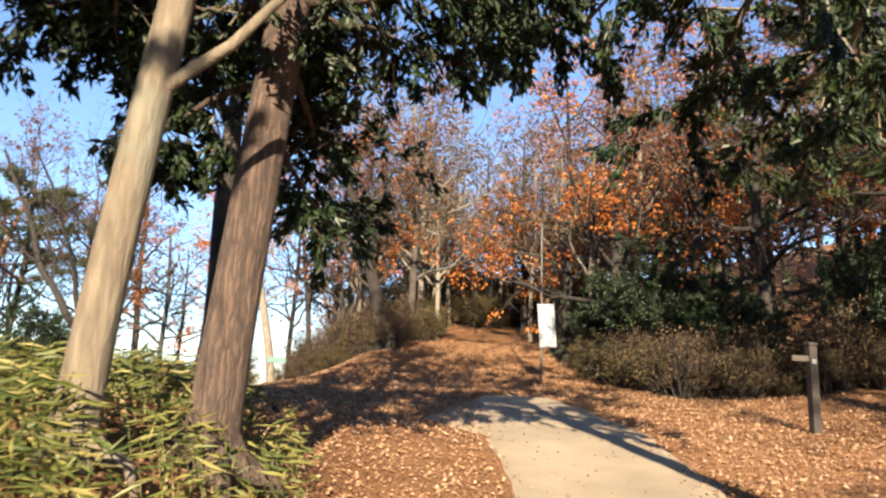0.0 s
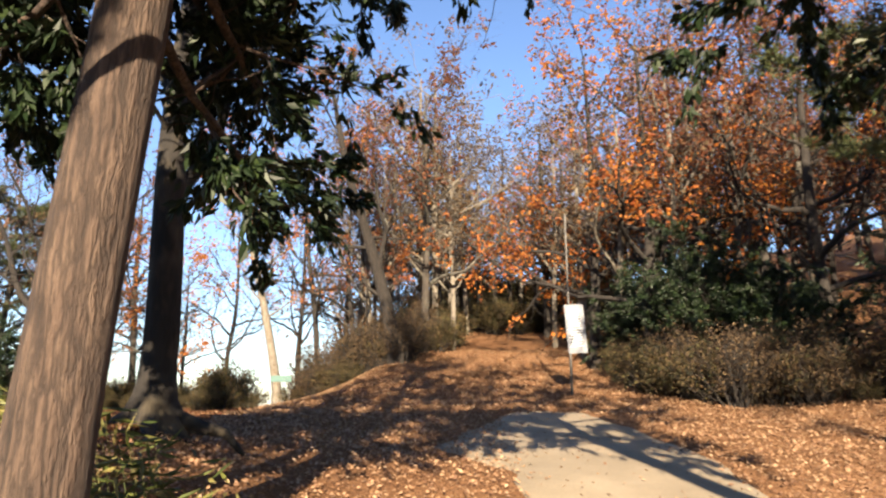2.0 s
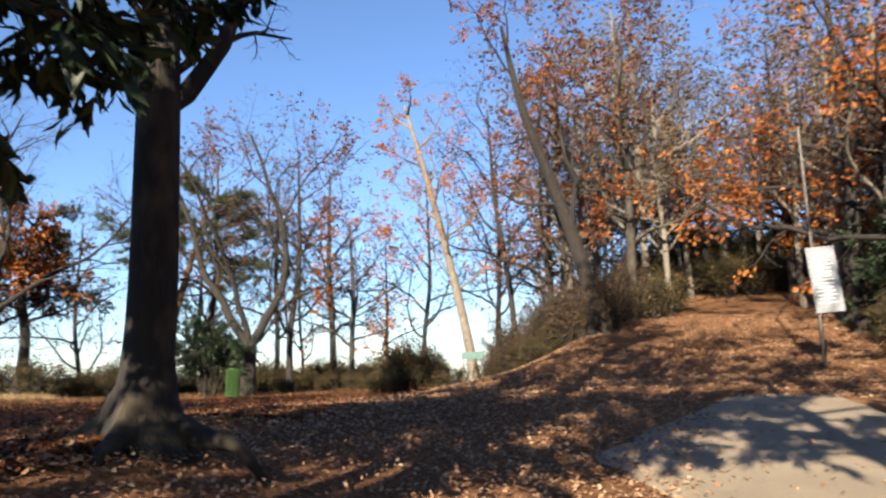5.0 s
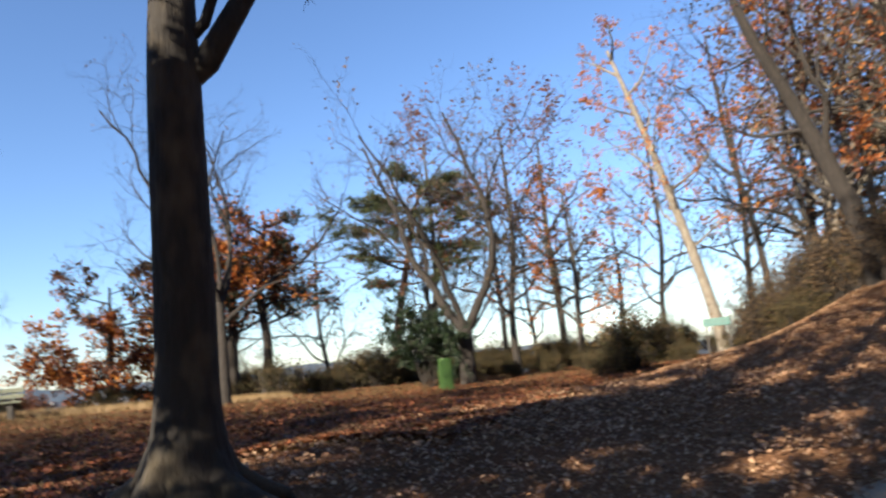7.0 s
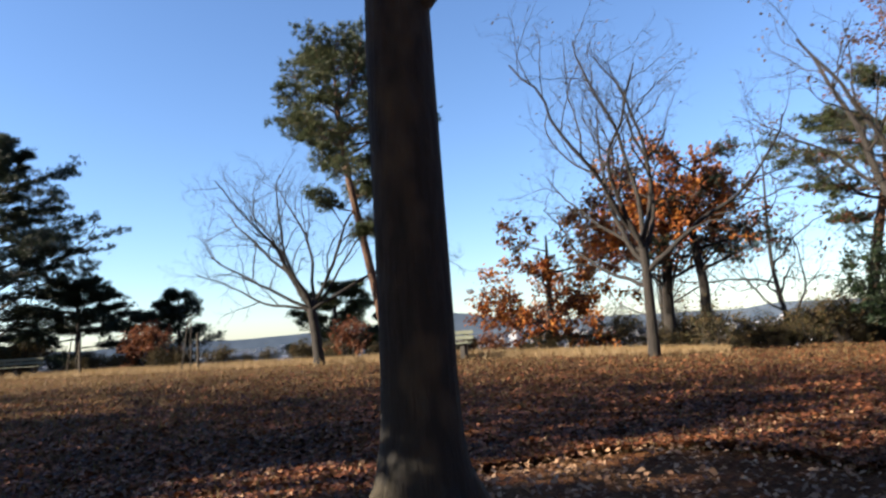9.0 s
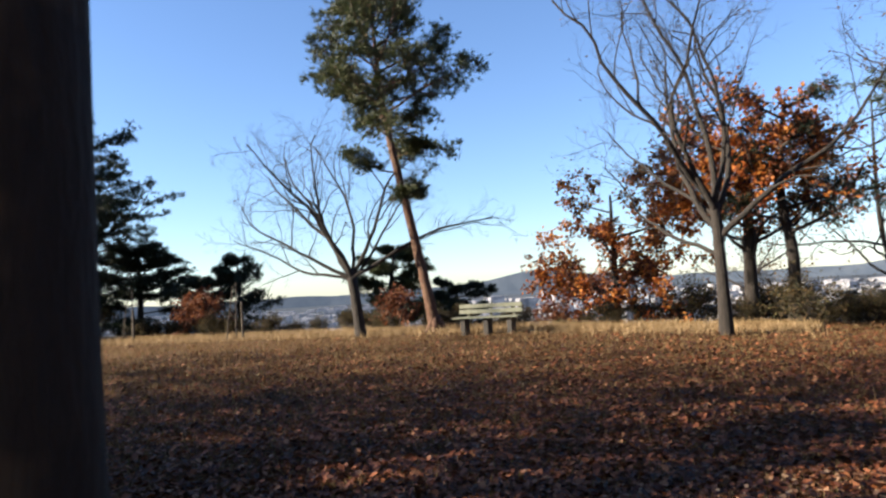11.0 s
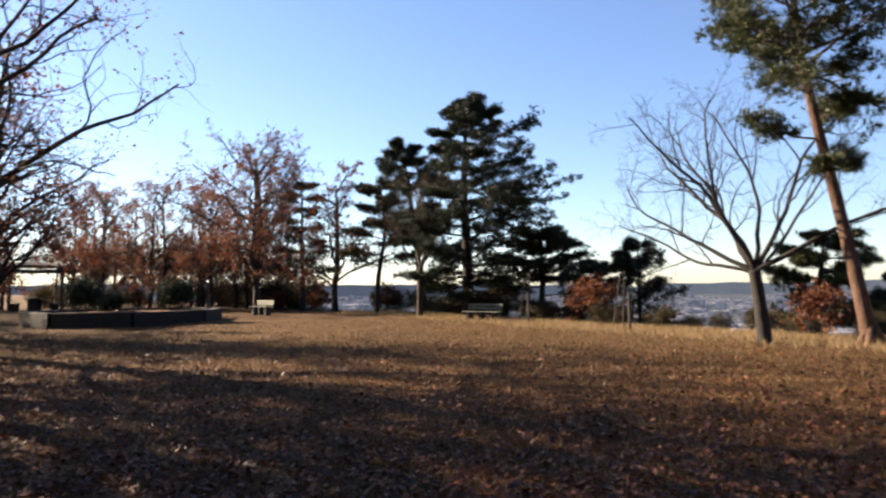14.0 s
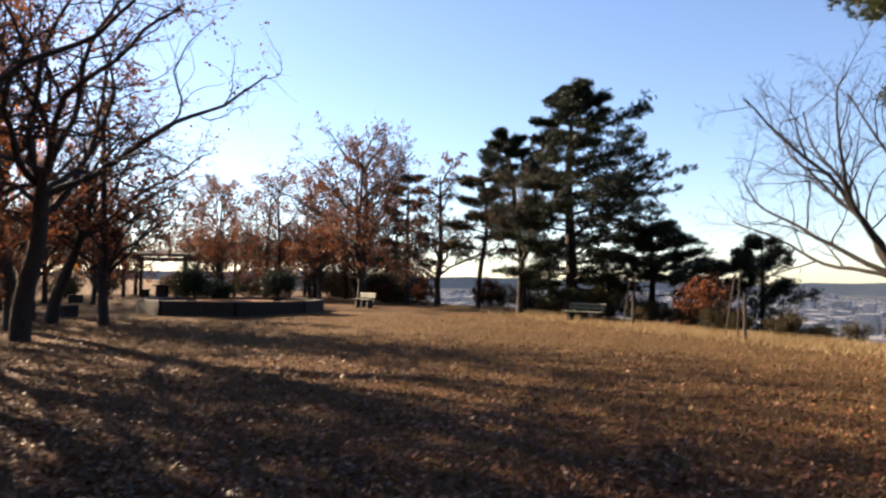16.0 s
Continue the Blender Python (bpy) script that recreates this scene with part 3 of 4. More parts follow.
tree("evergreen_tree", 4.05, 2.9, "leaning evergreen tree overhanging the footpath", "tree", M_PALE,
     [(0, 0, -.1, .19), (-.2, 0, .8, .15), (-.65, .05, 2.1, .14), (-1.75, .1, 4.4, .12), (-2.1, .3, 5.8, .08), (-2.2, .4, 7.4, .03)], EVERGREEN, 17,
     [("crown", "broad", M_EVERGREEN, 34000)],
     # the last three steep limbs are unseen, added for shade on the hill
     [(.6, 85, 2, 3.2, .055), (.63, 65, 4, 3.2, .055), (.66, 105, 8, 2.8, .05), (.7, 80, 10, 3.2, .05), (.74, 130, 15, 2.4, .05), (.78, 20, 22, 2.2, .05), (.82, 75, 18, 2.8, .05), (.86, 180, 22, 2, .05), (.9, 100, 28, 2.2, .045), (.95, 280, 35, 1.8, .04), (.93, 150, 55, 3.4, .05), (.95, 60, 55, 3.4, .05), (.97, 180, 60, 3.4, .05)], (.85, 4, .3))
# this trunk's bark colour carries its shade
tree("deciduous_tree", -2.85, 8.97, "grey-barked tree coloured near-black for shade, with spreading surface roots and bare branches", "tree", M_SHADED_OAKBARK,
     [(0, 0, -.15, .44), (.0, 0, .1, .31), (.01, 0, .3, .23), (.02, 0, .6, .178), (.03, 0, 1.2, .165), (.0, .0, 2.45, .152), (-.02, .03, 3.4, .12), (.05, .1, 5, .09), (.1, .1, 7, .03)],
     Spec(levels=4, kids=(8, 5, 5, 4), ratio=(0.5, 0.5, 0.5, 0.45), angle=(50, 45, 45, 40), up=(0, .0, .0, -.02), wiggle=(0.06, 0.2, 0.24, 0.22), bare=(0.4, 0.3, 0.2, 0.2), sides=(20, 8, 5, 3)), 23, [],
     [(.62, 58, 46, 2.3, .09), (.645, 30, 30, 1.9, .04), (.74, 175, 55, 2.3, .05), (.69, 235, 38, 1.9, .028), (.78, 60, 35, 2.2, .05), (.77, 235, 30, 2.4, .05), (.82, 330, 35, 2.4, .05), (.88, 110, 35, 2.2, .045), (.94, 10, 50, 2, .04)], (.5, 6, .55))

# on the hill ahead
tree("leaning_tree", -2.35, 25.25, "dark leaning tree with rust-coloured leaves on the hillside", "tree", M_DARK,
     [(0, 0, -.3, .32), (-.12, -.05, .8, .25), (-.45, -.2, 2.3, .21), (-.95, -.8, 4.2, .165), (-1.5, -1.7, 6.2, .12), (-1.9, -2.2, 8.6, .05)],
     Spec(levels=3, kids=(9, 7, 6, 4), ratio=(0.5, 0.5, 0.5, 0.4), angle=(55, 48, 46, 40), up=(0, .04, .03, 0), wiggle=(.06, .2, .24, .2), bare=(.3, .25, .15, .1), sides=(12, 6, 4, 3)), 31,
     [("crown", "oak", M_RUST, 2600), ("orange_foliage", "oak", M_ORANGE, 1500)],
     [(.38, 190, 32, 2.2, .075), (.40, 20, 18, 1.5, .05), (.46, 30, 78, 4.6, .1), (.55, 200, 5, 2.6, .06), (.58, 20, 28, 2.2, .05), (.66, 160, 40, 2.6, .06), (.74, -20, 40, 2.4, .05), (.8, 90, 45, 2.4, .05), (.88, 190, 35, 2.4, .04), (.94, 0, 50, 2.0, .04)])
tree("birch_tree", -6.6, 26.9, "pale slender leaning tree with orange leaves near its top", "tree", M_WHITEBARK,
     [(0, 0, -.3, .2), (-.25, 0, 1.5, .16), (-.8, 0, 4, .13), (-1.6, .1, 7, .1), (-2.5, .2, 10, .05)], OAKISH, 37,
     [("crown", "oak", M_ORANGE, 2600)], fan(11, .4, .98, 35, 3.0, .05, 2))
tree("thin_tree", -5.5, 28.0, "thin straight dark tree with sparse bare branches", "tree", M_DARK,
     [(0, 0, -.3, .12), (-.2, 0, 3, .1), (-.6, 0, 6, .075), (-.8, 0, 9.5, .03)], FOREST, 41, [("crown", "oak", M_RUST, 300)])
tree("red_leaf_tree", -10.4, 25.6, "slim grey tree with a spreading crown of orange leaves", "tree", M_GREY,
     [(0, 0, -.3, .11), (0, 0, 1.5, .09), (.05, 0, 3.2, .07), (-.1, 0, 5.6, .03)], OAKISH, 43,
     [("crown", "oak", M_ORANGE, 2600)])
tree("forked_tree", -10.7, 20.6, "dark tree forking low into two bare spreading limbs", "tree", M_DARK,
     [(0, 0, -.2, .24), (.02, 0, .6, .19), (.03, 0, 1.35, .18)], VASE, 47, [("dry_foliage", "oak", M_BROWNLEAF, 300)],
     [(.98, 40, 62, 6.4, .13), (.97, 215, 50, 6.4, .13), (.99, 200, 72, 5.6, .09), (.9, 60, 40, 2.6, .04)])
tree("red_pine", -16.2, 23.4, "red pine with flat olive needle pads behind the lawn", "tree", M_REDPINE,
     [(0, 0, -.5, .17), (.2, .1, 2, .14), (.7, .4, 4.5, .1), (1.2, .7, 6.8, .04)], PINE_BIG, 53, [("needle_foliage", "needle", M_NEEDLE_LIGHT, 6000)],
     boughs(17, .5, .98, ((.5, 3.0), (.7, 2.8), (.9, 2.2), (1.0, 1.2)), .04, 5, 0, 0, 0, 20))
tree("bare_tree", -14.4, 16.1, "brown-barked tree with a tall bare fan of twigs", "tree", M_DARK,
     [(0, 0, -.2, .16), (.02, 0, .7, .12), (.0, 0, 1.8, .105), (-.05, 0, 2.6, .09)], VASE, 59, [("dry_foliage", "small", M_BROWNLEAF, 400)],
     [(.7, 40, 55, 4.6, .07), (.78, 220, 40, 4.6, .07), (.85, 130, 55, 4.6, .07), (.9, 310, 50, 4.4, .065), (.95, 80, 70, 5.2, .07), (.98, 260, 68, 5.2, .07), (.99, 0, 60, 4.6, .06), (.6, 205, 22, 4.0, .05), (.88, 170, 30, 3.6, .05)])
tree("orange_tree", -17.8, 18.4, "autumn tree thick with bright orange leaves", "tree", M_DARK,
     [(0, 0, -.3, .18), (.05, 0, 1.4, .15), (.15, 0, 2.6, .12), (.1, 0, 4.5, .05)], OAKISH, 61, [("crown", "coarse", M_ORANGE, 7000), ("rusty_foliage", "coarse", M_RUST, 3000)],
     fan(18, .35, .98, 28, 3.5, .05, 61))
tree("orange_tree", -19.6, 15.6, "low wide tree with drooping orange-red leaves at the lawn's edge", "tree", M_DARK,
     [(0, 0, -.3, .13), (.05, 0, .5, .11), (.1, 0, 1.3, .1), (.2, 0, 3.5, .03)], Spec(levels=3, kids=(12, 7, 6, 4), ratio=(0.62, 0.5, 0.5, 0.4), angle=(68, 50, 48, 40), up=(0, .0, -.01, -.02), bare=(.2, .2, .15, .1), sides=(10, 6, 4, 3)), 67, [("crown", "coarse", M_ORANGE, 4500), ("rusty_foliage", "coarse", M_RUST, 3000)])
tree("dead_pine", -16.9, 18.9, "dark wind-bent pine behind orange leaves", "tree", M_DARK,
     [(0, 0, -.3, .16), (.2, 0, 1.6, .13), (-.1, 0, 3.2, .1), (.4, 0, 5.2, .04)], PINE_OPEN, 71, [("needle_foliage", "needle", M_NEEDLE, 1300), ("rusty_foliage", "oak", M_RUST, 1500)], fan(12, .4, .98, 15, 2.3, .05, 9))

# along the lawn's edge
tree("bare_tree", -18.85, 8.9, "leafless tree with a short dark trunk and fan of branches", "tree", M_DARK,
     [(0, 0, -.2, .19), (.0, -.02, .25, .145), (.0, -.08, .9, .125), (.0, -.16, 1.55, .12)], VASE, 73, [],
     [(.97, 268, 30, 3.6, .055), (.98, 90, 58, 3.8, .06), (.98, 255, 58, 4.0, .065), (.99, 285, 75, 4.2, .06), (.98, 75, 32, 4.0, .06), (.97, 180, 60, 3.8, .055), (.99, 0, 62, 3.8, .055), (.94, 262, 22, 3.4, .045), (.96, 100, 28, 3.2, .045), (.98, 240, 45, 3.8, .05)])
tree("red_pine", -18.6, 10.75, "tall leaning red pine with an orange trunk and open crown", "tree", M_REDPINE,
     [(0, 0, -.2, .2), (0, -.04, .3, .15), (0, -.25, 1.6, .12), (0, -.55, 3.2, .105), (0, -.85, 4.8, .09), (.1, -1.05, 6.2, .075), (0, -1.15, 8.1, .03)], PINE_OPEN, 79,
     [("needle_foliage", "needle", M_NEEDLE_LIGHT, 9500)],
     boughs(7, .52, .74, ((.52, 1.0), (.6, 1.4), (.74, 1.7)), .03, 31, 265, .3, -6, 10) + boughs(26, .72, .985, ((.72, 2.0), (.8, 2.4), (.88, 2.1), (.94, 1.6), (1.0, .8)), .04, 33, 0, 0, 4, 45), (1.0, 5, .3))
tree("small_pine", -28.3, 3.9, "young pine standing below the lawn's edge", "tree", M_DARK,
     [(0, 0, -.3, .09), (0, 0, 1.6, .07), (.05, 0, 3.3, .02)], PINE_OPEN, 83, [("needle_foliage", "needle", M_NEEDLE, 4200)], boughs(24, .15, .98, ((.15, 1.5), (.45, 1.3), (.75, .8), (1.0, .3)), .02, 3, 0, 0, 0, 25))
tree("low_pine", -25.8, 2.6, "low flat-topped dark pine bough over shrubs", "tree", M_DARK,
     [(0, 0, -.3, .1), (.0, .1, .8, .09), (.0, .6, 1.7, .06), (.0, 1.4, 1.95, .02)], PINE, 89, [("needle_foliage", "needle", M_NEEDLE, 2850)], fan(10, .5, .97, 8, 1.1, .025, 4))
tree("black_pine", -26.3, -1.9, "big dark pine with wide layered boughs above a bench", "tree", M_DARK,
     [(0, 0, -.3, .24), (0, 0, 2, .19), (.05, -.1, 5, .13), (.0, .05, 8.2, .03)], PINE_BIG, 97, [("needle_foliage", "needle", M_NEEDLE, 32000)],
     boughs(54, .2, .985, ((.2, 2.9), (.36, 4.0), (.5, 4.0), (.62, 3.5), (.74, 2.9), (.84, 1.9), (.92, 1.1), (1.0, .5)), .06, 6, 117, .42))
tree("black_pine", -28.0, -5.0, "slender dark pine with upswept needle pads", "tree", M_DARK,
     [(0, 0, -.3, .16), (0, -.1, 2, .13), (.05, -.5, 5, .09), (.0, -.9, 7.0, .03)], PINE_OPEN, 101, [("needle_foliage", "needle", M_NEEDLE, 9000)],
     boughs(22, .45, .985, ((.45, 1.5), (.7, 1.6), (1.0, .6)), .035, 11))
tree("black_pine", -27.4, .5, "low dark pine with drooping boughs beside a bench", "tree", M_DARK,
     [(0, 0, -.5, .13), (0, .1, 1.4, .1), (.05, .1, 2.4, .07), (.0, .1, 3.3, .03)], PINE_BIG, 103, [("needle_foliage", "needle", M_NEEDLE, 8500)],
     boughs(20, .22, .98, ((.2, 2.3), (.6, 1.8), (1.0, .6)), .035, 12))
tree("bare_tree", -25.5, -3.5, "slim grey tree forking into bare upright branches", "tree", M_GREY,
     [(0, 0, -.2, .14), (0, 0, .9, .11), (0, .05, 2.0, .1)], VASE, 107, [("dry_foliage", "small", M_BROWNLEAF, 900)],
     [(.98, 60, 58, 3.2, .06), (.98, 240, 60, 3.2, .06), (.95, 100, 70, 3.4, .06), (.9, 290, 45, 2.6, .045)])
tree("leaning_pine", -27.6, -7.0, "thin leaning pine with flat rusty needle pads", "tree", M_DARK,
     [(0, 0, -.3, .12), (.1, .2, 1.6, .1), (.2, .6, 3.6, .07), (.3, .4, 5.6, .03)], PINE, 109, [("needle_foliage", "needle", M_NEEDLE, 4940), ("brown_needle_foliage", "needle", M_RUST, 700)], fan(16, .4, .98, 8, 1.8, .035, 13))
tree("oak_tree", -28.9, -10.2, "autumn oak with crooked dark limbs and rusty leaves", "tree", M_DARK,
     [(0, 0, -.3, .17), (.1, 0, 1.2, .14), (.0, .1, 2.4, .12), (.1, .1, 6, .04)], CROOKED, 113, [("crown", "oak", M_RUST, 6500)],
     fan(12, .3, .98, 42, 3.3, .06, 113))
tree("oak_tree", -29.4, -15.6, "tall autumn oak with reddish leaves and a lacy top", "tree", M_DARK,
     [(0, 0, -.3, .22), (.1, 0, 2, .18), (.0, .1, 4.5, .13), (.1, .1, 7.2, .05)], CROOKED, 127, [("crown", "oak", M_RUST, 9000), ("dry_foliage", "small", M_BROWNLEAF, 6000)],
     fan(20, .26, .98, 48, 5.2, .075, 127))
tree("black_pine", -31.0, -14.0, "narrow dark pine among autumn trees", "tree", M_DARK,
     [(0, 0, -.3, .14), (.1, 0, 3, .1), (.1, 0, 6.6, .03)], PINE, 131, [("needle_foliage", "needle", M_NEEDLE, 4940)], fan(18, .3, .98, 10, 1.6, .035, 14))
tree("low_pine", -26.2, 9.6, "bushy green pine just below the lawn's edge", "tree", M_DARK,
     [(0, 0, -.5, .14), (0, 0, 1.5, .1), (.1, .2, 3.4, .03)], PINE, 137, [("needle_foliage", "needle", M_NEEDLE_LIGHT, 7220)], fan(20, .3, .98, 8, 1.8, .035, 15))
tree("low_pine", -27.5, 11.9, "bushy green pine just below the lawn's edge", "tree", M_DARK,
     [(0, 0, -.5, .14), (0, 0, 1.3, .1), (.1, .2, 2.9, .03)], PINE, 139, [("needle_foliage", "needle", M_NEEDLE, 5700)], fan(16, .35, .98, 5, 1.8, .035, 16))
tree("low_pine", -33.5, 15.2, "dark pine crown showing above the slope", "tree", M_DARK,
     [(0, 0, -.5, .16), (0, 0, 3.0, .1), (.1, .2, 5.0, .03)], PINE, 149, [("needle_foliage", "needle", M_NEEDLE, 5320)], fan(14, .6, .98, 5, 2.0, .035, 17))
# the shaded south-west corner
tree("cherry_tree", -10.3, -6.4, "dark tree with long bare overhanging branches at the lawn's side", "tree", M_DARK,
     [(0, 0, -.2, .24), (.0, .1, .9, .2), (-.1, .5, 2.2, .17), (.0, .9, 3.4, .14)], CROOKED, 151, [("dry_foliage", "oak", M_RUST, 1600)],
     [(.8, 165, 30, 5.4, .09), (.9, 130, 35, 5.6, .09), (.95, 95, 30, 5.6, .09), (.98, 60, 40, 5.2, .08), (.99, 150, 60, 5.4, .08), (.97, 10, 45, 4.8, .08), (.92, 200, 45, 5.2, .08), (.85, 280, 40, 4.6, .07), (.99, 110, 48, 5.6, .08)])
tree("cherry_tree", -8.4, -8.2, "dark bare tree with leaning stem and wide branches", "tree", M_DARK,
     [(0, 0, -.2, .2), (.1, .1, 1.2, .16), (.4, .3, 2.8, .13)], CROOKED, 157, [("dry_foliage", "oak", M_RUST, 2500)],
     [(.9, 150, 40, 5, .08), (.95, 90, 35, 5, .08), (.98, 30, 45, 4.6, .08), (.99, 200, 50, 4.8, .08), (.96, 120, 65, 5, .07), (.85, 300, 40, 4, .06)])


cherry = bpy.data.objects["cherry_tree"]


# ---- woods on the hill and round the lawn ----
def scatter(proto, spots, seed, lo=0.85, hi=1.2):
    g = random.Random(seed)
    for x, y in spots:
        s = g.uniform(lo, hi)
        c = copy_thing(proto, pose(x, y, gz(x, y) - 0.08, 0, 0, g.uniform(0, 360)) @ Matrix.Diagonal((s, s, s * g.uniform(0.9, 1.15), 1)))
        c.matrix_basis = pose(x, y, gz(x, y) - 0.08, 0, 0, g.uniform(0, 360)) @ Matrix.Diagonal((s, s, s * g.uniform(0.9, 1.15), 1))


WOOD = "trees of the hillside wood"
wood_a = tree("wood_tree", 6.8, 24.0, "hillside tree with crooked trunk and orange autumn leaves", "tree", M_DARK,
              [(0, 0, -.3, .17), (.1, 0, 2, .14), (.2, .1, 4.5, .11), (.1, .1, 9, .03)], FOREST, 201, [("crown", "coarse", M_ORANGE, 2200)], group=WOOD)
wood_b = tree("wood_tree", 9.6, 21.5, "hillside tree with sparse rust-coloured leaves", "tree", M_GREY,
              [(0, 0, -.3, .15), (-.1, 0, 2, .12), (-.3, .1, 4.5, .1), (-.2, .1, 8.4, .03)], FOREST, 203, [("crown", "coarse", M_RUST, 2400)], group=WOOD)
wood_c = tree("wood_tree", -.9, 30.5, "slender pale trunk with a thin brown crown", "tree", M_WHITEBARK,
              [(0, 0, -.3, .11), (.1, 0, 2, .09), (.25, .1, 4.5, .075), (.2, .1, 8, .025)], FOREST, 207, [("crown", "coarse", M_BROWNLEAF, 1300)], group=WOOD)
wood_d = tree("wood_tree", 12.5, 27.0, "thin bare tree of the wood", "tree", M_DARK,
              [(0, 0, -.3, .12), (.1, 0, 2, .1), (-.2, .1, 4.5, .08), (-.1, .1, 8.6, .025)], FOREST, 211, [("crown", "coarse", M_BROWNLEAF, 700)], group=WOOD)
pine_w = tree("wood_pine", 10.5, 13.2, "dark pine reaching over the path's side", "tree", M_DARK,
              [(0, 0, -.3, .2), (-.2, 0, 3, .16), (-.5, -.2, 6, .1), (-.6, -.2, 9, .03)], PINE_BIG, 213, [("needles", "needle", M_NEEDLE_LIGHT, 7000)], fan(24, .38, .98, 5, 2.6, .05, 21), group=WOOD)
g = random.Random(8)
spots = {0: [], 1: [], 2: [], 3: []}
tries = 0
taken = [(6.8, 24.0), (9.6, 21.5), (-.9, 30.5), (12.5, 27.0), (10.5, 13.2)]
while len(taken) < 92 and tries < 6000:
    tries += 1
    y = g.uniform(19, 48)
    x = g.uniform(-4.5 - 0.25 * max(0, y - 30), 26)
    if abs(x - path_x(y)) < 1.7 + 0.02 * y or (y < 26 and x < 2.5) or (y < 22 and x < 5):
        continue
    if min(math.hypot(x - a, y - b) for a, b in taken) < 1.5 + 0.035 * (y - 19):
        continue
    taken.append((x, y))
    spots[g.choice((0, 0, 1, 1, 2, 2, 3) if x > 3 else (2, 2, 3, 1, 0))].append((x, y))
for k, proto in enumerate((wood_a, wood_b, wood_c, wood_d)):
    scatter(proto, spots[k], 300 + k)
scatter(wood_c, [(-1.6, 28.6), (-.6, 27.2), (-3.4, 29.4), (-2.0, 32.5), (3.6, 25.0), (3.1, 28.5), (4.3, 22.6), (-4.8, 31.2), (-.2, 34.5)], 311, 0.9, 1.25)
scatter(wood_a, [(4.6, 20.6), (8.2, 18.4), (13.5, 16.8), (3.3, 33.0), (-5.6, 33.5)], 313, 0.95, 1.2)
scatter(wood_b, [(11.6, 17.6), (6.9, 20.4), (15.5, 13.0), (-12.2, 27.5), (-15.4, 24.6)], 317, 0.9, 1.1)
scatter(wood_d, [(-9.2, 29.0), (-11.9, 24.4), (-6.9, 30.4), (-13.6, 26.0), (-4.4, 28.0)], 319, 0.8, 1.1)
# behind and beside the walker, mostly unseen: added to shade path and lawn
scatter(pine_w, [(7.7, 10.9)], 369, .95, 1.05)
scatter(wood_b, [(7.6, -6.5), (-7.5, -9.5)], 323, 1.0, 1.2)
scatter(wood_a, [(10.5, -2.0), (9.5, 6.5), (-14.0, -19.0)], 331, 1.0, 1.2)
# unseen crowns south of the lawn, placed to darken it
scatter(pale_evergreen, [(-4.2, -3.4)], 361, 1.05, 1.2)
scatter(wood_d, [(-7.7, -5.6), (-5.9, -8.5)], 371, .9, 1.1)
scatter(wood_d, [(.4, 37.0), (1.9, 39.0), (3.2, 37.5)], 363, .9, 1.1)
scatter(wood_c, [(1.2, 38.0), (2.6, 41.0), (-.8, 40.0)], 365, .9, 1.1)
scatter(wood_d, [(-14.5, 29.0), (-17.5, 26.5), (-20.5, 24.0), (-12.0, 31.5), (-23.0, 21.0), (-19.0, 29.5)], 367, .65, .9)
scatter(cherry, [(-12.8, -11.2), (-11.2, -9.4), (-6.9, -3.4)], 373, .85, 1.05)
GROVE = "trees behind the pavilion"
grove = [(-23.5, -19.5), (-33.5, -21.5), (-30.5, -24.0), (-34.5, -26.5), (-31.5, -30.0), (-27.0, -34.5), (-23.0, -35.0), (-19.5, -33.0), (-16.5, -29.0), (-14.5, -25.0), (-36.5, -20.0), (-12.5, -29.5), (-33.0, -17.5), (-30.2, -20.0)]
before = set(bpy.data.objects)
scatter(wood_c, [(-21.5, -30.5), (-28.5, -31.5), (-25.2, -36.0)], 351, 0.7, 0.9)
grove_tree = tree("grove_tree", -31.6, -22.4, "dark many-branched autumn tree with rusty leaves", "tree", M_DARK,
                  [(0, 0, -.3, .15), (.1, 0, 1.1, .125), (.0, .1, 2.3, .1), (.2, .1, 6.4, .03)], CROOKED, 223, [("crown", "coarse", M_RUST, 2600)], fan(13, .28, .98, 42, 3.4, .055, 223))
scatter(grove_tree, grove, 339, .8, 1.1)
scatter(grove_tree, [(-18.4, -21.2), (-29.0, -18.5), (-31.0, -26.0), (-33.5, -24.2), (-28.2, -26.5), (-24.5, -33.0), (-29.8, -29.5), (-20.8, -34.5), (-17.6, -31.4), (-17.2, -23.2), (-14.2, -22.0), (-10.8, -24.0), (-12.4, -17.2),
                     (-9.0, -19.5), (-15.4, -27.4), (-34.8, -30.0), (-26.8, -38.0), (-31.5, -34.5), (-13.2, -33.0), (-8.0, -27.0), (-37.5, -24.5), (-36.0, -34.0), (-12.9, -12.8), (-13.6, -9.6), (-9.4, -7.4), (-27.0, -13.4), (-32.5, -19.5)], 353, .75, 1.1)
for o in set(bpy.data.objects) - before:
    if o.parent is None and o.type == "EMPTY" and o.name.startswith("grove"):
        o["group"] = GROVE
before = set(bpy.data.objects) - set(o for o in bpy.data.objects if not o.name.startswith("wood_tree")) - before
for o in before:
    if o.parent is None and o.type == "EMPTY":
        o["group"] = GROVE
        o["label"] = "autumn tree with dark stem and rusty leaves behind the pavilion"


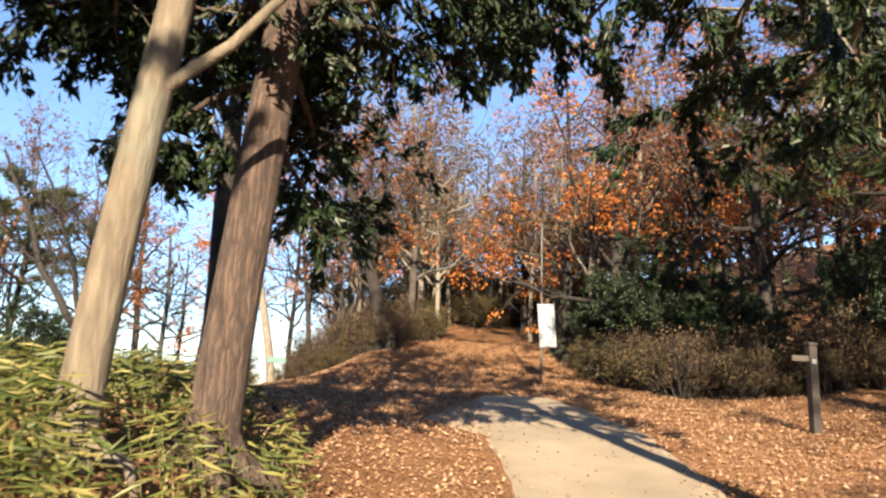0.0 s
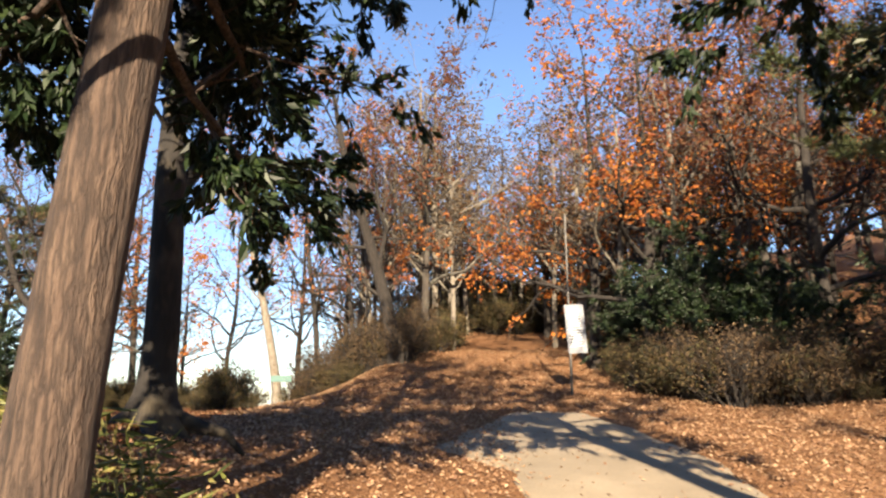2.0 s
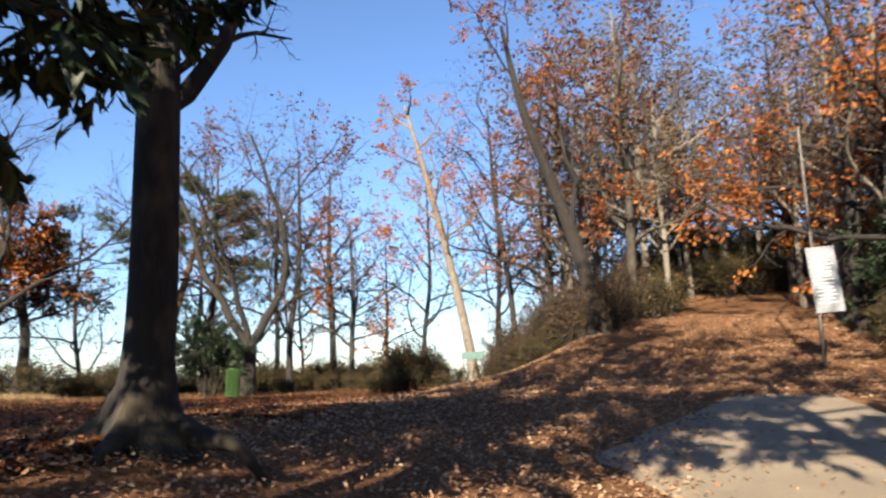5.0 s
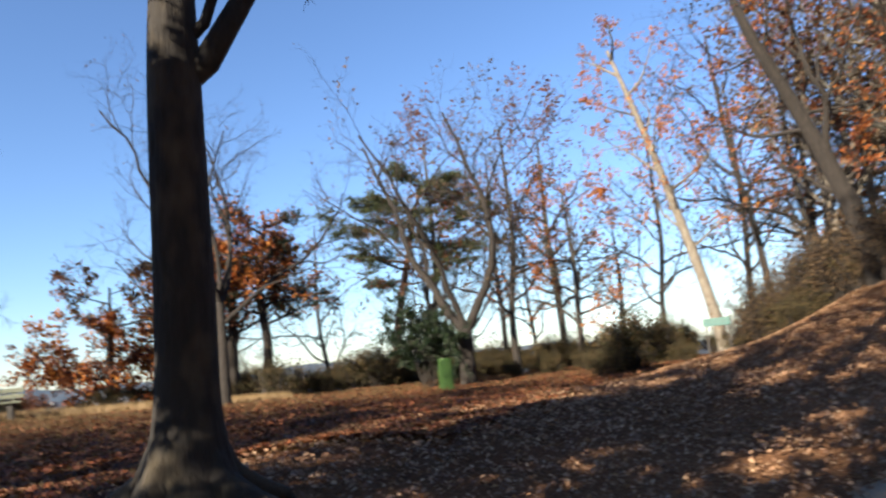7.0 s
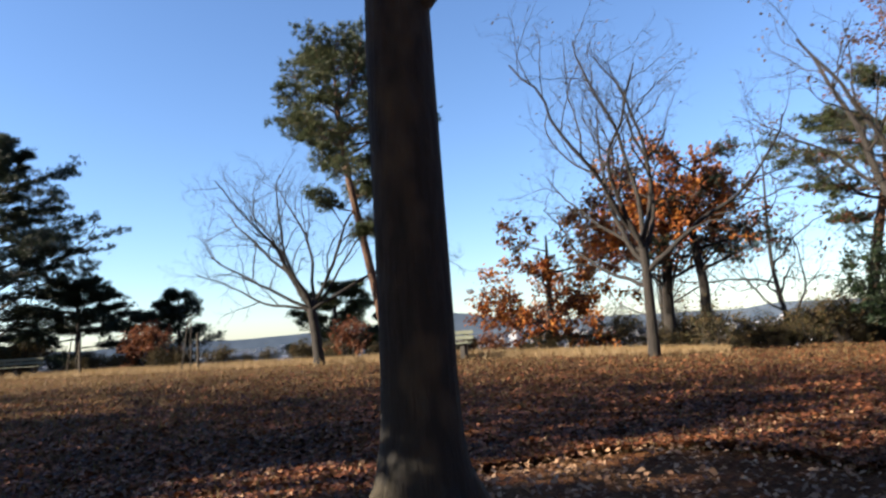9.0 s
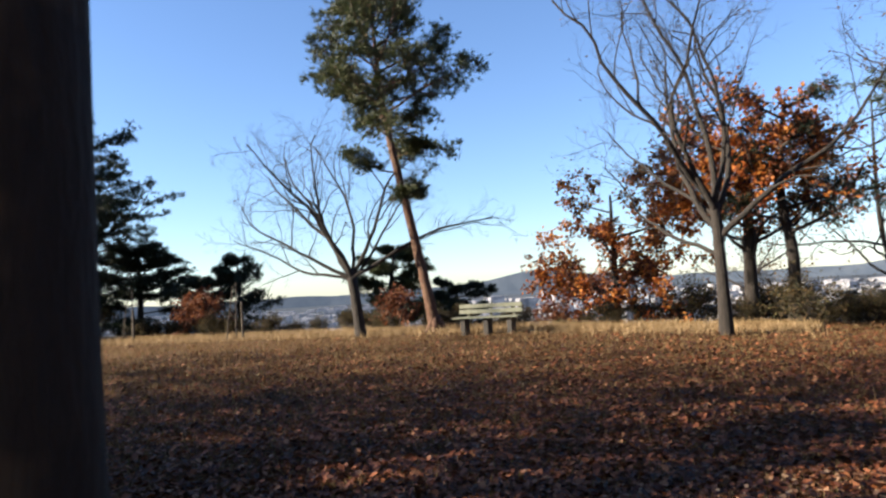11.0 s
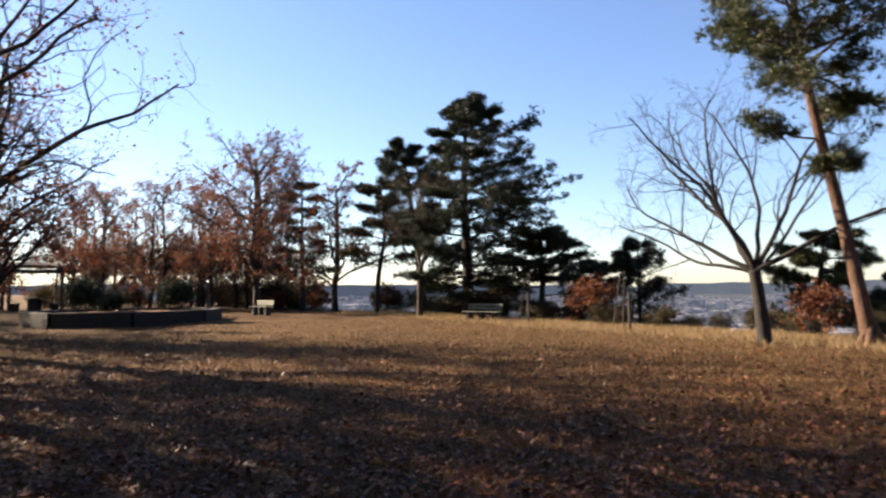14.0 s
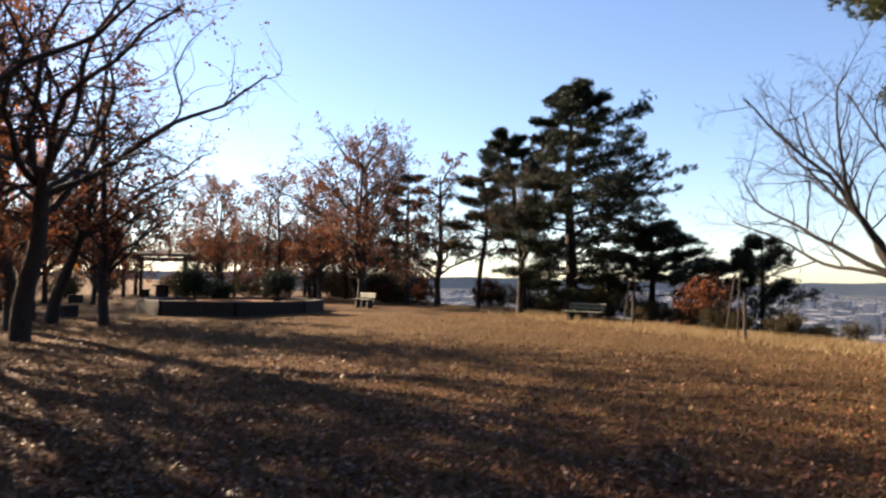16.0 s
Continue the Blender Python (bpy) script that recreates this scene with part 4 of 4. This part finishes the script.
# ---- shrubs and brush ----
def shrub(name, x, y, label, w, h, kind, mat, amount, seed, stems=14, group=""):
    rng, rs = random.Random(seed), np.random.default_rng(seed)
    top = thing(name, pose(x, y, gz(x, y) - .05), label, "shrub", group)
    sp = Spec(levels=3, kids=(5, 5, 4, 4), ratio=(0.5, 0.5, 0.5, 0.4), angle=(40, 45, 45, 40), up=(0, 0.03, 0.02, 0), wiggle=(.1, .15, .2, .2), bare=(.2, .2, .15, .1), sides=(5, 4, 3, 3))
    br, tips = Geo(), []
    for i in range(stems):
        az = 2.4 * i + rng.uniform(-.3, .3)
        lean = rng.uniform(0.05, 1.0)
        d = Vector((math.cos(az) * lean * w / h, math.sin(az) * lean * w / h, 1))
        limb(br, Vector((math.cos(az) * .12, math.sin(az) * .12, 0)), d, h * rng.uniform(.6, .9), .02, 1, sp, rng, tips)
    part("woody_base", br, M_DARK, top)
    part("foliage", cover(kind, tips, rs, amount), mat, top)
    return top


shrub("evergreen_shrub", 5.6, 19.2, "tall dense dark evergreen shrub beside the path", 1.3, 4.0, "broad", M_EVERGREEN, 22000, 401, 26)
dark_shrub = shrub("evergreen_shrub", 9.2, 15.4, "dark evergreen shrub under the trees", 1.5, 3.4, "broad", M_EVERGREEN, 20000, 403, 24)
shrub("evergreen_shrub", 11.4, 13.0, "dark evergreen shrub under the trees", 1.5, 3.0, "broad", M_EVERGREEN, 9000, 405, 18)
shrub("evergreen_shrub", -11.4, 19.9, "dense dark green conical shrub at the lawn's edge", .95, 2.4, "broad", M_EVERGREEN, 9000, 407, 18)
shrub("evergreen_shrub", -3.6, 27.2, "dark evergreen shrub on the hill", 1.1, 1.5, "broad", M_EVERGREEN, 4000, 409)
red = shrub("red_shrub", -24.0, 3.6, "rusty red-leaved shrub by wooden posts", 1.0, 1.7, "oak", M_RUST, 3200, 411)
shrub("red_shrub", -20.4, 9.8, "small reddish shrub between two tree trunks", .5, 1.3, "oak", M_RUST, 900, 413, 8)
scatter(dark_shrub, [(7.4, 17.6), (4.8, 22.0), (8.4, 20.6), (13.4, 11.4), (-2.4, 29.6)], 441, .5, .85)
scatter(dark_shrub, [(6.6, 18.6)], 443, .9, 1.0)
br_a = shrub("brush", 5.0, 17.0, "tangled brown and olive brush at the wood's edge", 1.1, 1.3, "small", M_BRUSH, 3200, 415, 20, "brush at the wood's edge")
g = random.Random(77)
spots = []
for i in range(34):
    y = 14.5 + i * 0.35
    spots.append((4.2 + g.uniform(-.3, 1.6) + max(0, 18.5 - y) * 0.9, y + g.uniform(-.3, .3)))
for i in range(12):
    spots.append((8 + i * .9 + g.uniform(-.5, .5), 14.2 - i * .25 + g.uniform(0, 2)))
for i in range(40):
    y = 20.5 + i * .4
    spots.append((-3.2 - 2.6 * sstep(28, 20, y) + g.uniform(-1.6, .5) - (y > 29) * 1.0, y))
low = [(-7.5 - i * .42 + g.uniform(-.6, .6), 23.8 - i * .05 + g.uniform(-1.2, 3)) for i in range(20)]
scatter(br_a, low, 425, .3, .7)
scatter(br_a, [(-5.9 + i * .19 + g.uniform(-.2, .2), 25.7 + g.uniform(-.2, 1.6)) for i in range(20)] + [(-2.1 - g.uniform(0, 1.3), 25.8 + i * .35) for i in range(18)], 435, .35, .75)
for i in range(24):
    spots.append((g.uniform(-7, 14), g.uniform(27, 44)))
spots = [q for q in spots if not (abs(q[0] + 5.4) < 1.3 and q[1] < 25.6)]
scatter(br_a, [(g.uniform(-.6, 3.6), g.uniform(34.5, 39)) for i in range(10)] + [(g.uniform(-3.4, -.7), g.uniform(26.6, 31)) for i in range(12)], 429, .8, 1.5)
scatter(br_a, [s for s in spots if abs(s[0] - path_x(s[1])) > 1.5], 417, .35, 1.15)
stalks = shrub("dry_brush", 5.2, 16.2, "tall thin dry brown stalks at the wood's edge", .45, 1.7, "small", M_BROWNLEAF, 1100, 445, 26, "dry stalks at the wood's edge")
g3 = random.Random(19)
scatter(stalks, [(4.4 + g3.uniform(-.4, .9) + max(0, 18.5 - y) * .85, y) for y in [14.2 + .21 * i for i in range(26)]], 447, .5, 1.15)
scatter(stalks, [(-5.6 + i * .16, 24.9 + g3.uniform(0, 1.2) + .04 * i) for i in range(22)] + [(-1.6 - g3.uniform(0, .8), 24.5 + i * .4) for i in range(14)], 449, .6, 1.2)
scatter(br_a, [(-4 + i * .95 + g3.uniform(-.4, .4), 43.5 + g3.uniform(0, 4)) for i in range(14)], 451, 2.0, 2.8)
before = set(bpy.data.objects)
rimspots = []
for i in range(76):
    s = -8 + i * 0.605
    off = g.uniform(1.6, 4.2)
    x, y = -18.5 - .46 * (s - 16) * 1.0 - .888 * off, 10 - .888 * (s - 16) + .46 * off
    rimspots.append((x, y))
scatter(br_a, [q for q in rimspots if 1 < q[1] < 15], 419, .3, .7)
scatter(br_a, [q for q in rimspots if q[1] >= 15] + [(-21 + i * .5, 19.5 + i * .45) for i in range(20)], 433, .5, 1.15)
scatter(br_a, [q for q in rimspots if q[1] <= 1], 427, .6, 1.1)
for o in set(bpy.data.objects) - before:
    if o.parent is None:
        o["label"] = "low brown brush along the lawn's edge"
        o["group"] = "brush along the lawn's edge"
g2 = random.Random(5)
scatter(br_a, [q for q in [(g2.uniform(-36, -8), g2.uniform(-38, -26)) for i in range(24)] if abs(q[0] + 26) > 3.4 or q[1] < -34] + [(-32 - i * .4, -14.5 - i * .9) for i in range(16)], 423, .8, 1.5)
scatter(red, [(-30.5, -12.5), (-22.6, 14.6), (-31.8, -16.5), (-29.0, -7.5)], 421, .6, .9)


# ---- things by the path ----
def sign_board():
    t = thing("notice_board", pose(2.62, 18.6, gz(2.62, 18.6), 0, 0, 14), "white notice board on a dark pole beside the path", "sign")
    geo = Geo()
    geo.tube([Vector((-.24, .04, -.3)), Vector((-.24, .04, 1.4)), Vector((-.25, .04, 4.2))], [.035, .033, .03], 10)
    part("pole", geo, M_STEEL, t, "dark metal pole")
    geo = Geo().box(0, 0, 1.5, .46, .025, 1.12, pose(0, 0, 0, 0, -4, 0), 0.006)
    b = part("board", geo, M_SIGN, t, "white board")
    ink = Geo()
    g = random.Random(4)
    for i in range(14):
        ink.box(-.02 + g.uniform(-.01, .01), -.0155, 1.95 - i * .065, .34 * g.uniform(.7, 1), .003, .018, pose(0, 0, 0, 0, -4, 0))
    part("text_lines", ink, plain_mat("faded_ink", (0.5, 0.52, 0.55), (0.58, 0.6, 0.62), .6), b, "faded unreadable lines")
    geo = Geo()
    for z in (1.15, 1.8):
        geo.box(-.23, .03, z, .09, .03, .03)
    part("bracket", geo, M_STEEL, t)
    return t


sign_board()


def marker_post():
    t = thing("marker_post", pose(5.75, 11.45, gz(5.75, 11.45), 0, 0, 10), "dark square wooden marker post with a white plate", "post")
    part("post", Geo().box(0, 0, .62, .13, .13, 1.5, None, .012), M_DARKWOOD, t)
    part("cap", Geo().box(0, 0, 1.39, .16, .16, .05, None, .015), M_DARKWOOD, t)
    part("plate", Geo().box(0, -.07, 1.12, .07, .006, .07, None, .002), M_SIGN, t, "small white plate")
    part("arm", Geo().box(-.2, -.02, 1.16, .3, .035, .09, None, .006), M_POST, t, "weathered pointing arm")


marker_post()


def stake(x, y, h, r, lean, az, label):
    t = thing("wooden_stake", pose(x, y, gz(x, y), 0, 0, az), label, "post", "wooden stakes at the lawn's edge")
    geo = Geo()
    geo.tube([Vector((0, 0, -.2)), Vector((lean * .5, 0, h * .5)), Vector((lean, 0, h))], [r, r * .95, r * .85], 9)
    part("stake", geo, M_POST, t)
    return t


stake(-21.0, 5.56, 1.05, .038, .02, 0, "short weathered wooden stake at the lawn's edge")
stake(-21.3, 5.3, 1.6, .02, .06, 90, "tall thin wooden stake with a leaning brace")
stake(-21.15, 5.05, 1.5, .018, .3, 70, "thin slanting wooden brace")
stake(-23.3, 1.8, 1.0, .038, .0, 0, "short weathered wooden stake at the lawn's edge")
stake(-24.0, 1.5, 1.6, .02, .05, 90, "tall thin wooden stake with a leaning brace")
stake(-23.8, 1.25, 1.3, .018, .25, 75, "thin slanting wooden brace")
stake(6.7, 9.2, .75, .05, .03, 0, "short reddish wooden stake beside the path")
stake(7.0, 8.4, .7, .05, -.05, 0, "short reddish wooden stake beside the path")


def bench(x, y, az, label, size=1.0):
    t = thing("park_bench", pose(x, y, gz(x, y), 0, 0, az) @ Matrix.Diagonal((size, size, size, 1)), label, "bench", "park benches")
    for lx in (-.62, 0, .62):
        leg = part("leg", Geo().box(lx, 0, .17, .13, .34, .5, None, .012), M_SHADED_CONCRETE, t, "concrete block leg")
    for i, yy in enumerate((-.19, -.06, .07)):
        part("seat_slat", Geo().box(0, yy, .44, 1.75, .11, .04, None, .008), M_BENCH, t)
    for lx in (-.62, 0, .62):
        part("back_post", Geo().box(lx, .22, .58, .06, .05, .44, pose(0, 0, 0, -6, 0, 0), .006), M_BENCH, t)
    for z in (.6, .74):
        part("back_slat", Geo().box(0, .17, z, 1.7, .035, .105, pose(0, 0, 0, -6, 0, 0), .008), M_BENCH, t)
    return t


bench(-17.1, 11.85, 62, "weathered green slatted park bench on concrete legs", .9)
bench(-24.1, -.2, 84, "green slatted park bench under a dark pine", .8)
bench(-25.6, -11.6, 75, "dim green slatted park bench before autumn trees", .8)


def teal_board():
    t = thing("teal_rail", pose(-6.0, 24.8, gz(-6.0, 24.8), 0, 0, 8), "teal painted board on two posts by the brush", "board")
    part("board", Geo().box(0, 0, .92, .66, .04, .2, None, .01), M_TEAL, t)
    for x in (-.27, .27):
        part("post", Geo().box(x, .035, .4, .035, .035, 1.2, None, .006), M_STEEL, t, "thin dark steel post")


teal_board()


def tree_guard():
    t = thing("tree_guard", pose(-9.5, 18.45, gz(-9.5, 18.45)), "bright green plastic mesh sleeve round a sapling", "tree guard")
    geo = Geo()
    for j in range(9):
        geo.tube([Vector((.15 * math.cos(w), .15 * math.sin(w), .08 * j)) for w in [k * .524 for k in range(13)]], [.008] * 13, 4)
    for k in range(18):
        w = k * 2 * math.pi / 18
        geo.tube([Vector((.15 * math.cos(w), .15 * math.sin(w), 0)), Vector((.14 * math.cos(w), .14 * math.sin(w), .66))], [.012, .012], 4)
    geo.tube([Vector((0, 0, 0)), Vector((0, 0, .68))], [.12, .11], 10)
    part("sleeve", geo, M_GREEN, t)


tree_guard()


# ---- raised bed, pavilion ----
def raised_bed():
    x, y, r = -20.0, -12.9, 3.3
    z = gz(x, y)
    t = thing("raised_bed", pose(x, y, z, 0, 0, 12), "octagonal raised flower bed of dark stone", "planter")
    for k in range(8):
        a, b = k * math.pi / 4, (k + 1) * math.pi / 4
        mid = (a + b) / 2
        ap = r * math.cos(math.pi / 8)
        ln = 2 * r * math.sin(math.pi / 8) - .03
        part("wall_block", Geo().box(0, 0, .14, .3, ln, .62, pose(ap * math.cos(mid), ap * math.sin(mid), 0, 0, 0, math.degrees(mid)), .03), M_STONE, t)
    geo = Geo()
    n = 24
    geo.v = [(0, 0, .42)] + [((r - .4) * math.cos(k * 2 * math.pi / n) * .9, (r - .4) * math.sin(k * 2 * math.pi / n) * .9, .36) for k in range(n)]
    geo.f = [(0, 1 + k, 1 + (k + 1) % n) for k in range(n)]
    part("soil", geo, M_GROUND, t, "dark soil")
    for dx, dy, w, h, seed in ((-.6, 1.9, .42, 1.15, 431), (2.2, .7, .5, 1.2, 433), (.3, -.6, .55, .75, 435)):
        s = shrub("clipped_shrub", x + dx, y + dy, "rounded clipped evergreen shrub in the raised bed", w, h, "small", M_EVERGREEN, 9000, seed, 18, "shrubs of the raised bed")
        s.location.z = z + .38


raised_bed()


def pavilion():
    x, y = -26.2, -29.6
    t = thing("pavilion", pose(x, y, gz(x, y), 0, 0, 48), "open wooden garden pavilion with a low shingled roof", "pavilion")
    for a in (-1.9, 1.9):
        for b in (-1.7, 1.7):
            for o in (0, .28):
                part("post", Geo().box(a + (o if a < 0 else -o), b, 1.15, .13, .13, 2.5, None, .01), M_DARKWOOD, t)
    for b in (-1.7, 1.7):
        part("beam", Geo().box(0, b, 2.36, 4.5, .1, .16, None, .01), M_DARKWOOD, t)
    for a in (-1.9, 1.9):
        part("beam", Geo().box(a, 0, 2.24, .1, 4.1, .14, None, .01), M_DARKWOOD, t)
    geo = Geo()
    geo.v = [(-1.75, -1.9, 2.46), (1.75, -1.9, 2.46), (1.75, 1.9, 2.46), (-1.75, 1.9, 2.46), (0, 0, 2.86), (-1.75, -1.9, 2.54), (1.75, -1.9, 2.54), (1.75, 1.9, 2.54), (-1.75, 1.9, 2.54)]
    geo.f = [(3, 2, 1, 0), (0, 1, 6, 5), (1, 2, 7, 6), (2, 3, 8, 7), (3, 0, 5, 8), (5, 6, 4), (6, 7, 4), (7, 8, 4), (8, 5, 4)]
    part("roof", geo, M_DARKWOOD, t)
    tb = thing("picnic_table", pose(x, y, gz(x, y), 0, 0, 48), "dark wooden table under the pavilion", "table")
    part("tabletop", Geo().box(0, 0, .7, 1.5, .8, .07, None, .01), M_DARKWOOD, tb)
    for a in (-.5, .5):
        part("leg", Geo().box(a, 0, .33, .12, .5, .7, None, .01), M_DARKWOOD, tb)
    for b in (-1.0, 1.0):
        st = thing("plank_bench", pose(x, y, gz(x, y), 0, 0, 48) @ pose(0, b, 0), "low dark plank bench beside the table", "bench", "plank benches")
        part("seat", Geo().box(0, 0, .42, 1.5, .32, .06, None, .01), M_DARKWOOD, st)
        for a in (-.5, .5):
            part("leg", Geo().box(a, 0, .19, .1, .26, .42, None, .01), M_DARKWOOD, st)


pavilion()
for bx, by, s in ((-14.5, -14.2, 1.0), (-18.6, -23.4, 1.0)):
    t = thing("stone_stool", pose(bx, by, gz(bx, by), 0, 0, 20), "low dark stone block seat on the grass", "stool", "stone seats")
    part("block", Geo().box(0, 0, .17, .5 * s, .4 * s, .42, None, .03), M_STONE, t)


# ---- ground cover ----
def cover_patch(name, label, spot, count, seed, builder, mat):
    rs = np.random.default_rng(seed)
    geo = Geo()
    xy = spot(rs, count)
    pos = np.array([(x, y, gz(x, y)) for x, y in xy])
    builder(geo, pos, rs)
    tagged(part(name, geo, mat), label, "ground cover", kind="stuff")


def litter(geo, pos, rs, size=0.052):
    n = len(pos)
    w = rs.uniform(0, 2 * np.pi, n)
    d = np.stack([np.cos(w), np.sin(w), rs.normal(0, .3, n)], 1)
    s = np.stack([-np.sin(w), np.cos(w), rs.normal(0, .3, n)], 1)
    ln = (size * rs.uniform(.6, 1.3, n))[:, None]
    p = pos + np.array([0, 0, .022]) + np.stack([0 * w, 0 * w, rs.uniform(0, .03, n)], 1)
    geo.quads(np.stack([p - d * ln * .5, p + s * ln * .32 + [0, 0, .012], p + d * ln * .5, p - s * ln * .32], 1))


def blades(geo, pos, rs, h=0.075, w=0.008):
    n = len(pos)
    a = rs.uniform(0, 2 * np.pi, n)
    s = np.stack([np.cos(a), np.sin(a), 0 * a], 1) * w
    lean = rs.normal(0, .55, (n, 3)) * [1, 1, 0] + [0, 0, 1]
    tip = pos + unit(lean) * (h * rs.uniform(.5, 1.4, n))[:, None]
    geo.tris(np.stack([pos - s, pos + s, tip], 1))


def sasa(geo, pos, rs):
    rep = 7
    p = np.repeat(pos, rep, 0)
    n = len(p)
    hh = rs.uniform(.08, .42, (n, 1))
    p = p + np.concatenate([rs.normal(0, .06, (n, 2)), hh], 1)
    out = rs.normal(0, 1, (n, 3)) * [1, 1, .1] + [0, 0, .25]
    leaves(geo, p, unit(out), .18, .024, rs, .35, .3)
    st = pos
    k = np.stack([st + [-.004, 0, 0], st + [.004, 0, 0], st + [rs.normal(0, .05), rs.normal(0, .05), .4]], 1)
    geo.tris(k)


def near_path(rs, n):
    x = rs.uniform(-5, 8, n * 3)
    y = rs.uniform(1.5, 27, n * 3)
    on = (x > .55) & (x < 2.9) & (y < 15.2)
    edge = np.minimum(abs(x - .55), abs(x - 2.9))
    keep = np.where(on, rs.uniform(0, 1, len(x)) < .04 + .5 * np.exp(-(edge / .22) ** 2), rs.uniform(0, 1, len(x)) < 1)
    return np.stack([x, y], 1)[keep][:n]


def near_lawn(rs, n):
    r = 1.5 + 24 * rs.uniform(0, 1, n) ** 1.5
    w = np.radians(rs.uniform(15, 190, n))
    xy = np.stack([-3 - np.sin(w) * r, 10.2 + np.cos(w) * r], 1)
    return xy[np.array([rim(a, b) < 2.5 for a, b in xy])]


def straw_lawn(rs, n):
    xy = near_lawn(rs, n)
    return xy[rs.uniform(0, 1, len(xy)) < np.clip((-xy[:, 0] - 4) / 9, 0.25, 1)]


def leafy_lawn(rs, n):
    xy = near_lawn(rs, n)
    return xy[rs.uniform(0, 1, len(xy)) < np.clip((xy[:, 0] + 19) / 9, 0.12, 1)]


def lawn_edge(rs, n):
    s = rs.uniform(-22, 9, n)
    off = rs.normal(0.9, 0.7, n)
    return np.stack([-18.5 + .46 * s - .888 * off, 10 + .888 * s + .46 * off], 1)


def bank_left(rs, n):
    return np.stack([rs.uniform(-3.2, -.95, n), rs.uniform(2.0, 6.3, n)], 1)


cover_patch("leaf_litter", "brown fallen leaves strewn along the path", near_path, 100000, 501, lambda a, p, r: litter(a, p, r, 0.046), M_LITTER)
cover_patch("leaf_litter", "rusty fallen leaves scattered over the lawn", leafy_lawn, 120000, 503, lambda a, p, r: litter(a, p, r, 0.06), M_REDLITTER)
cover_patch("dry_grass", "short dry straw-coloured lawn grass", straw_lawn, 200000, 505, blades, M_GRASS)
cover_patch("dry_grass", "taller bleached grass along the lawn's edge", lawn_edge, 45000, 509, lambda a, p, r: blades(a, p, r, .17, .009), M_STRAW)
cover_patch("bamboo_grass", "low bamboo grass with yellowing blades on the bank", bank_left, 520, 507, sasa, M_SASA)


# ---- the distance ----
# Hills and town glow faintly blue in place of air haze.
def far_hills():
    geo = Geo()
    rs = random.Random(6)
    n = 120
    for k in range(n + 1):
        w = radians(30 + 170 * k / n)
        d = 4300
        hgt = 8 + 45 * abs(noise.noise((k * .11, 0, 0))) + 20 * noise.noise((k * .33, 4, 0)) + (75 * math.exp(-((k - 34.5) / 3.2) ** 2)) + 30 * math.exp(-((k - 80) / 12) ** 2)
        geo.v += [(-math.sin(w) * d, math.cos(w) * d, -80), (-math.sin(w) * d * 1.02, math.cos(w) * d * 1.02, hgt)]
    for k in range(n):
        geo.f.append((2 * k, 2 * k + 2, 2 * k + 3, 2 * k + 1))
    tagged(part("backdrop", geo, M_HILLS), "hills on the horizon, blue haze put into their colour and glow", "hills", kind="structure")


far_hills()


def far_town():
    geo = Geo()
    g = random.Random(12)
    for i in range(2600):
        w = radians(g.uniform(40, 150))
        d = 260 + 2600 * g.random() ** 1.3
        s = g.uniform(6, 16) * (1 + d / 2500)
        x, y = -math.sin(w) * d, math.cos(w) * d
        h = g.uniform(4, 9) if g.random() < .9 else g.uniform(10, 26)
        k = len(geo.v)
        for zz in (-47, -46 + h):
            geo.v += [(x - s, y - s * .7, zz), (x + s, y - s * .7, zz), (x + s, y + s * .7, zz), (x - s, y + s * .7, zz)]
        geo.f += [(k, k + 1, k + 5, k + 4), (k + 1, k + 2, k + 6, k + 5), (k + 2, k + 3, k + 7, k + 6), (k + 3, k, k + 4, k + 7), (k + 4, k + 5, k + 6, k + 7)]
    tagged(part("far_town", geo, M_TOWN), "distant town buildings on the plain, pale haze put into their colour", "town", kind="stuff")


far_town()
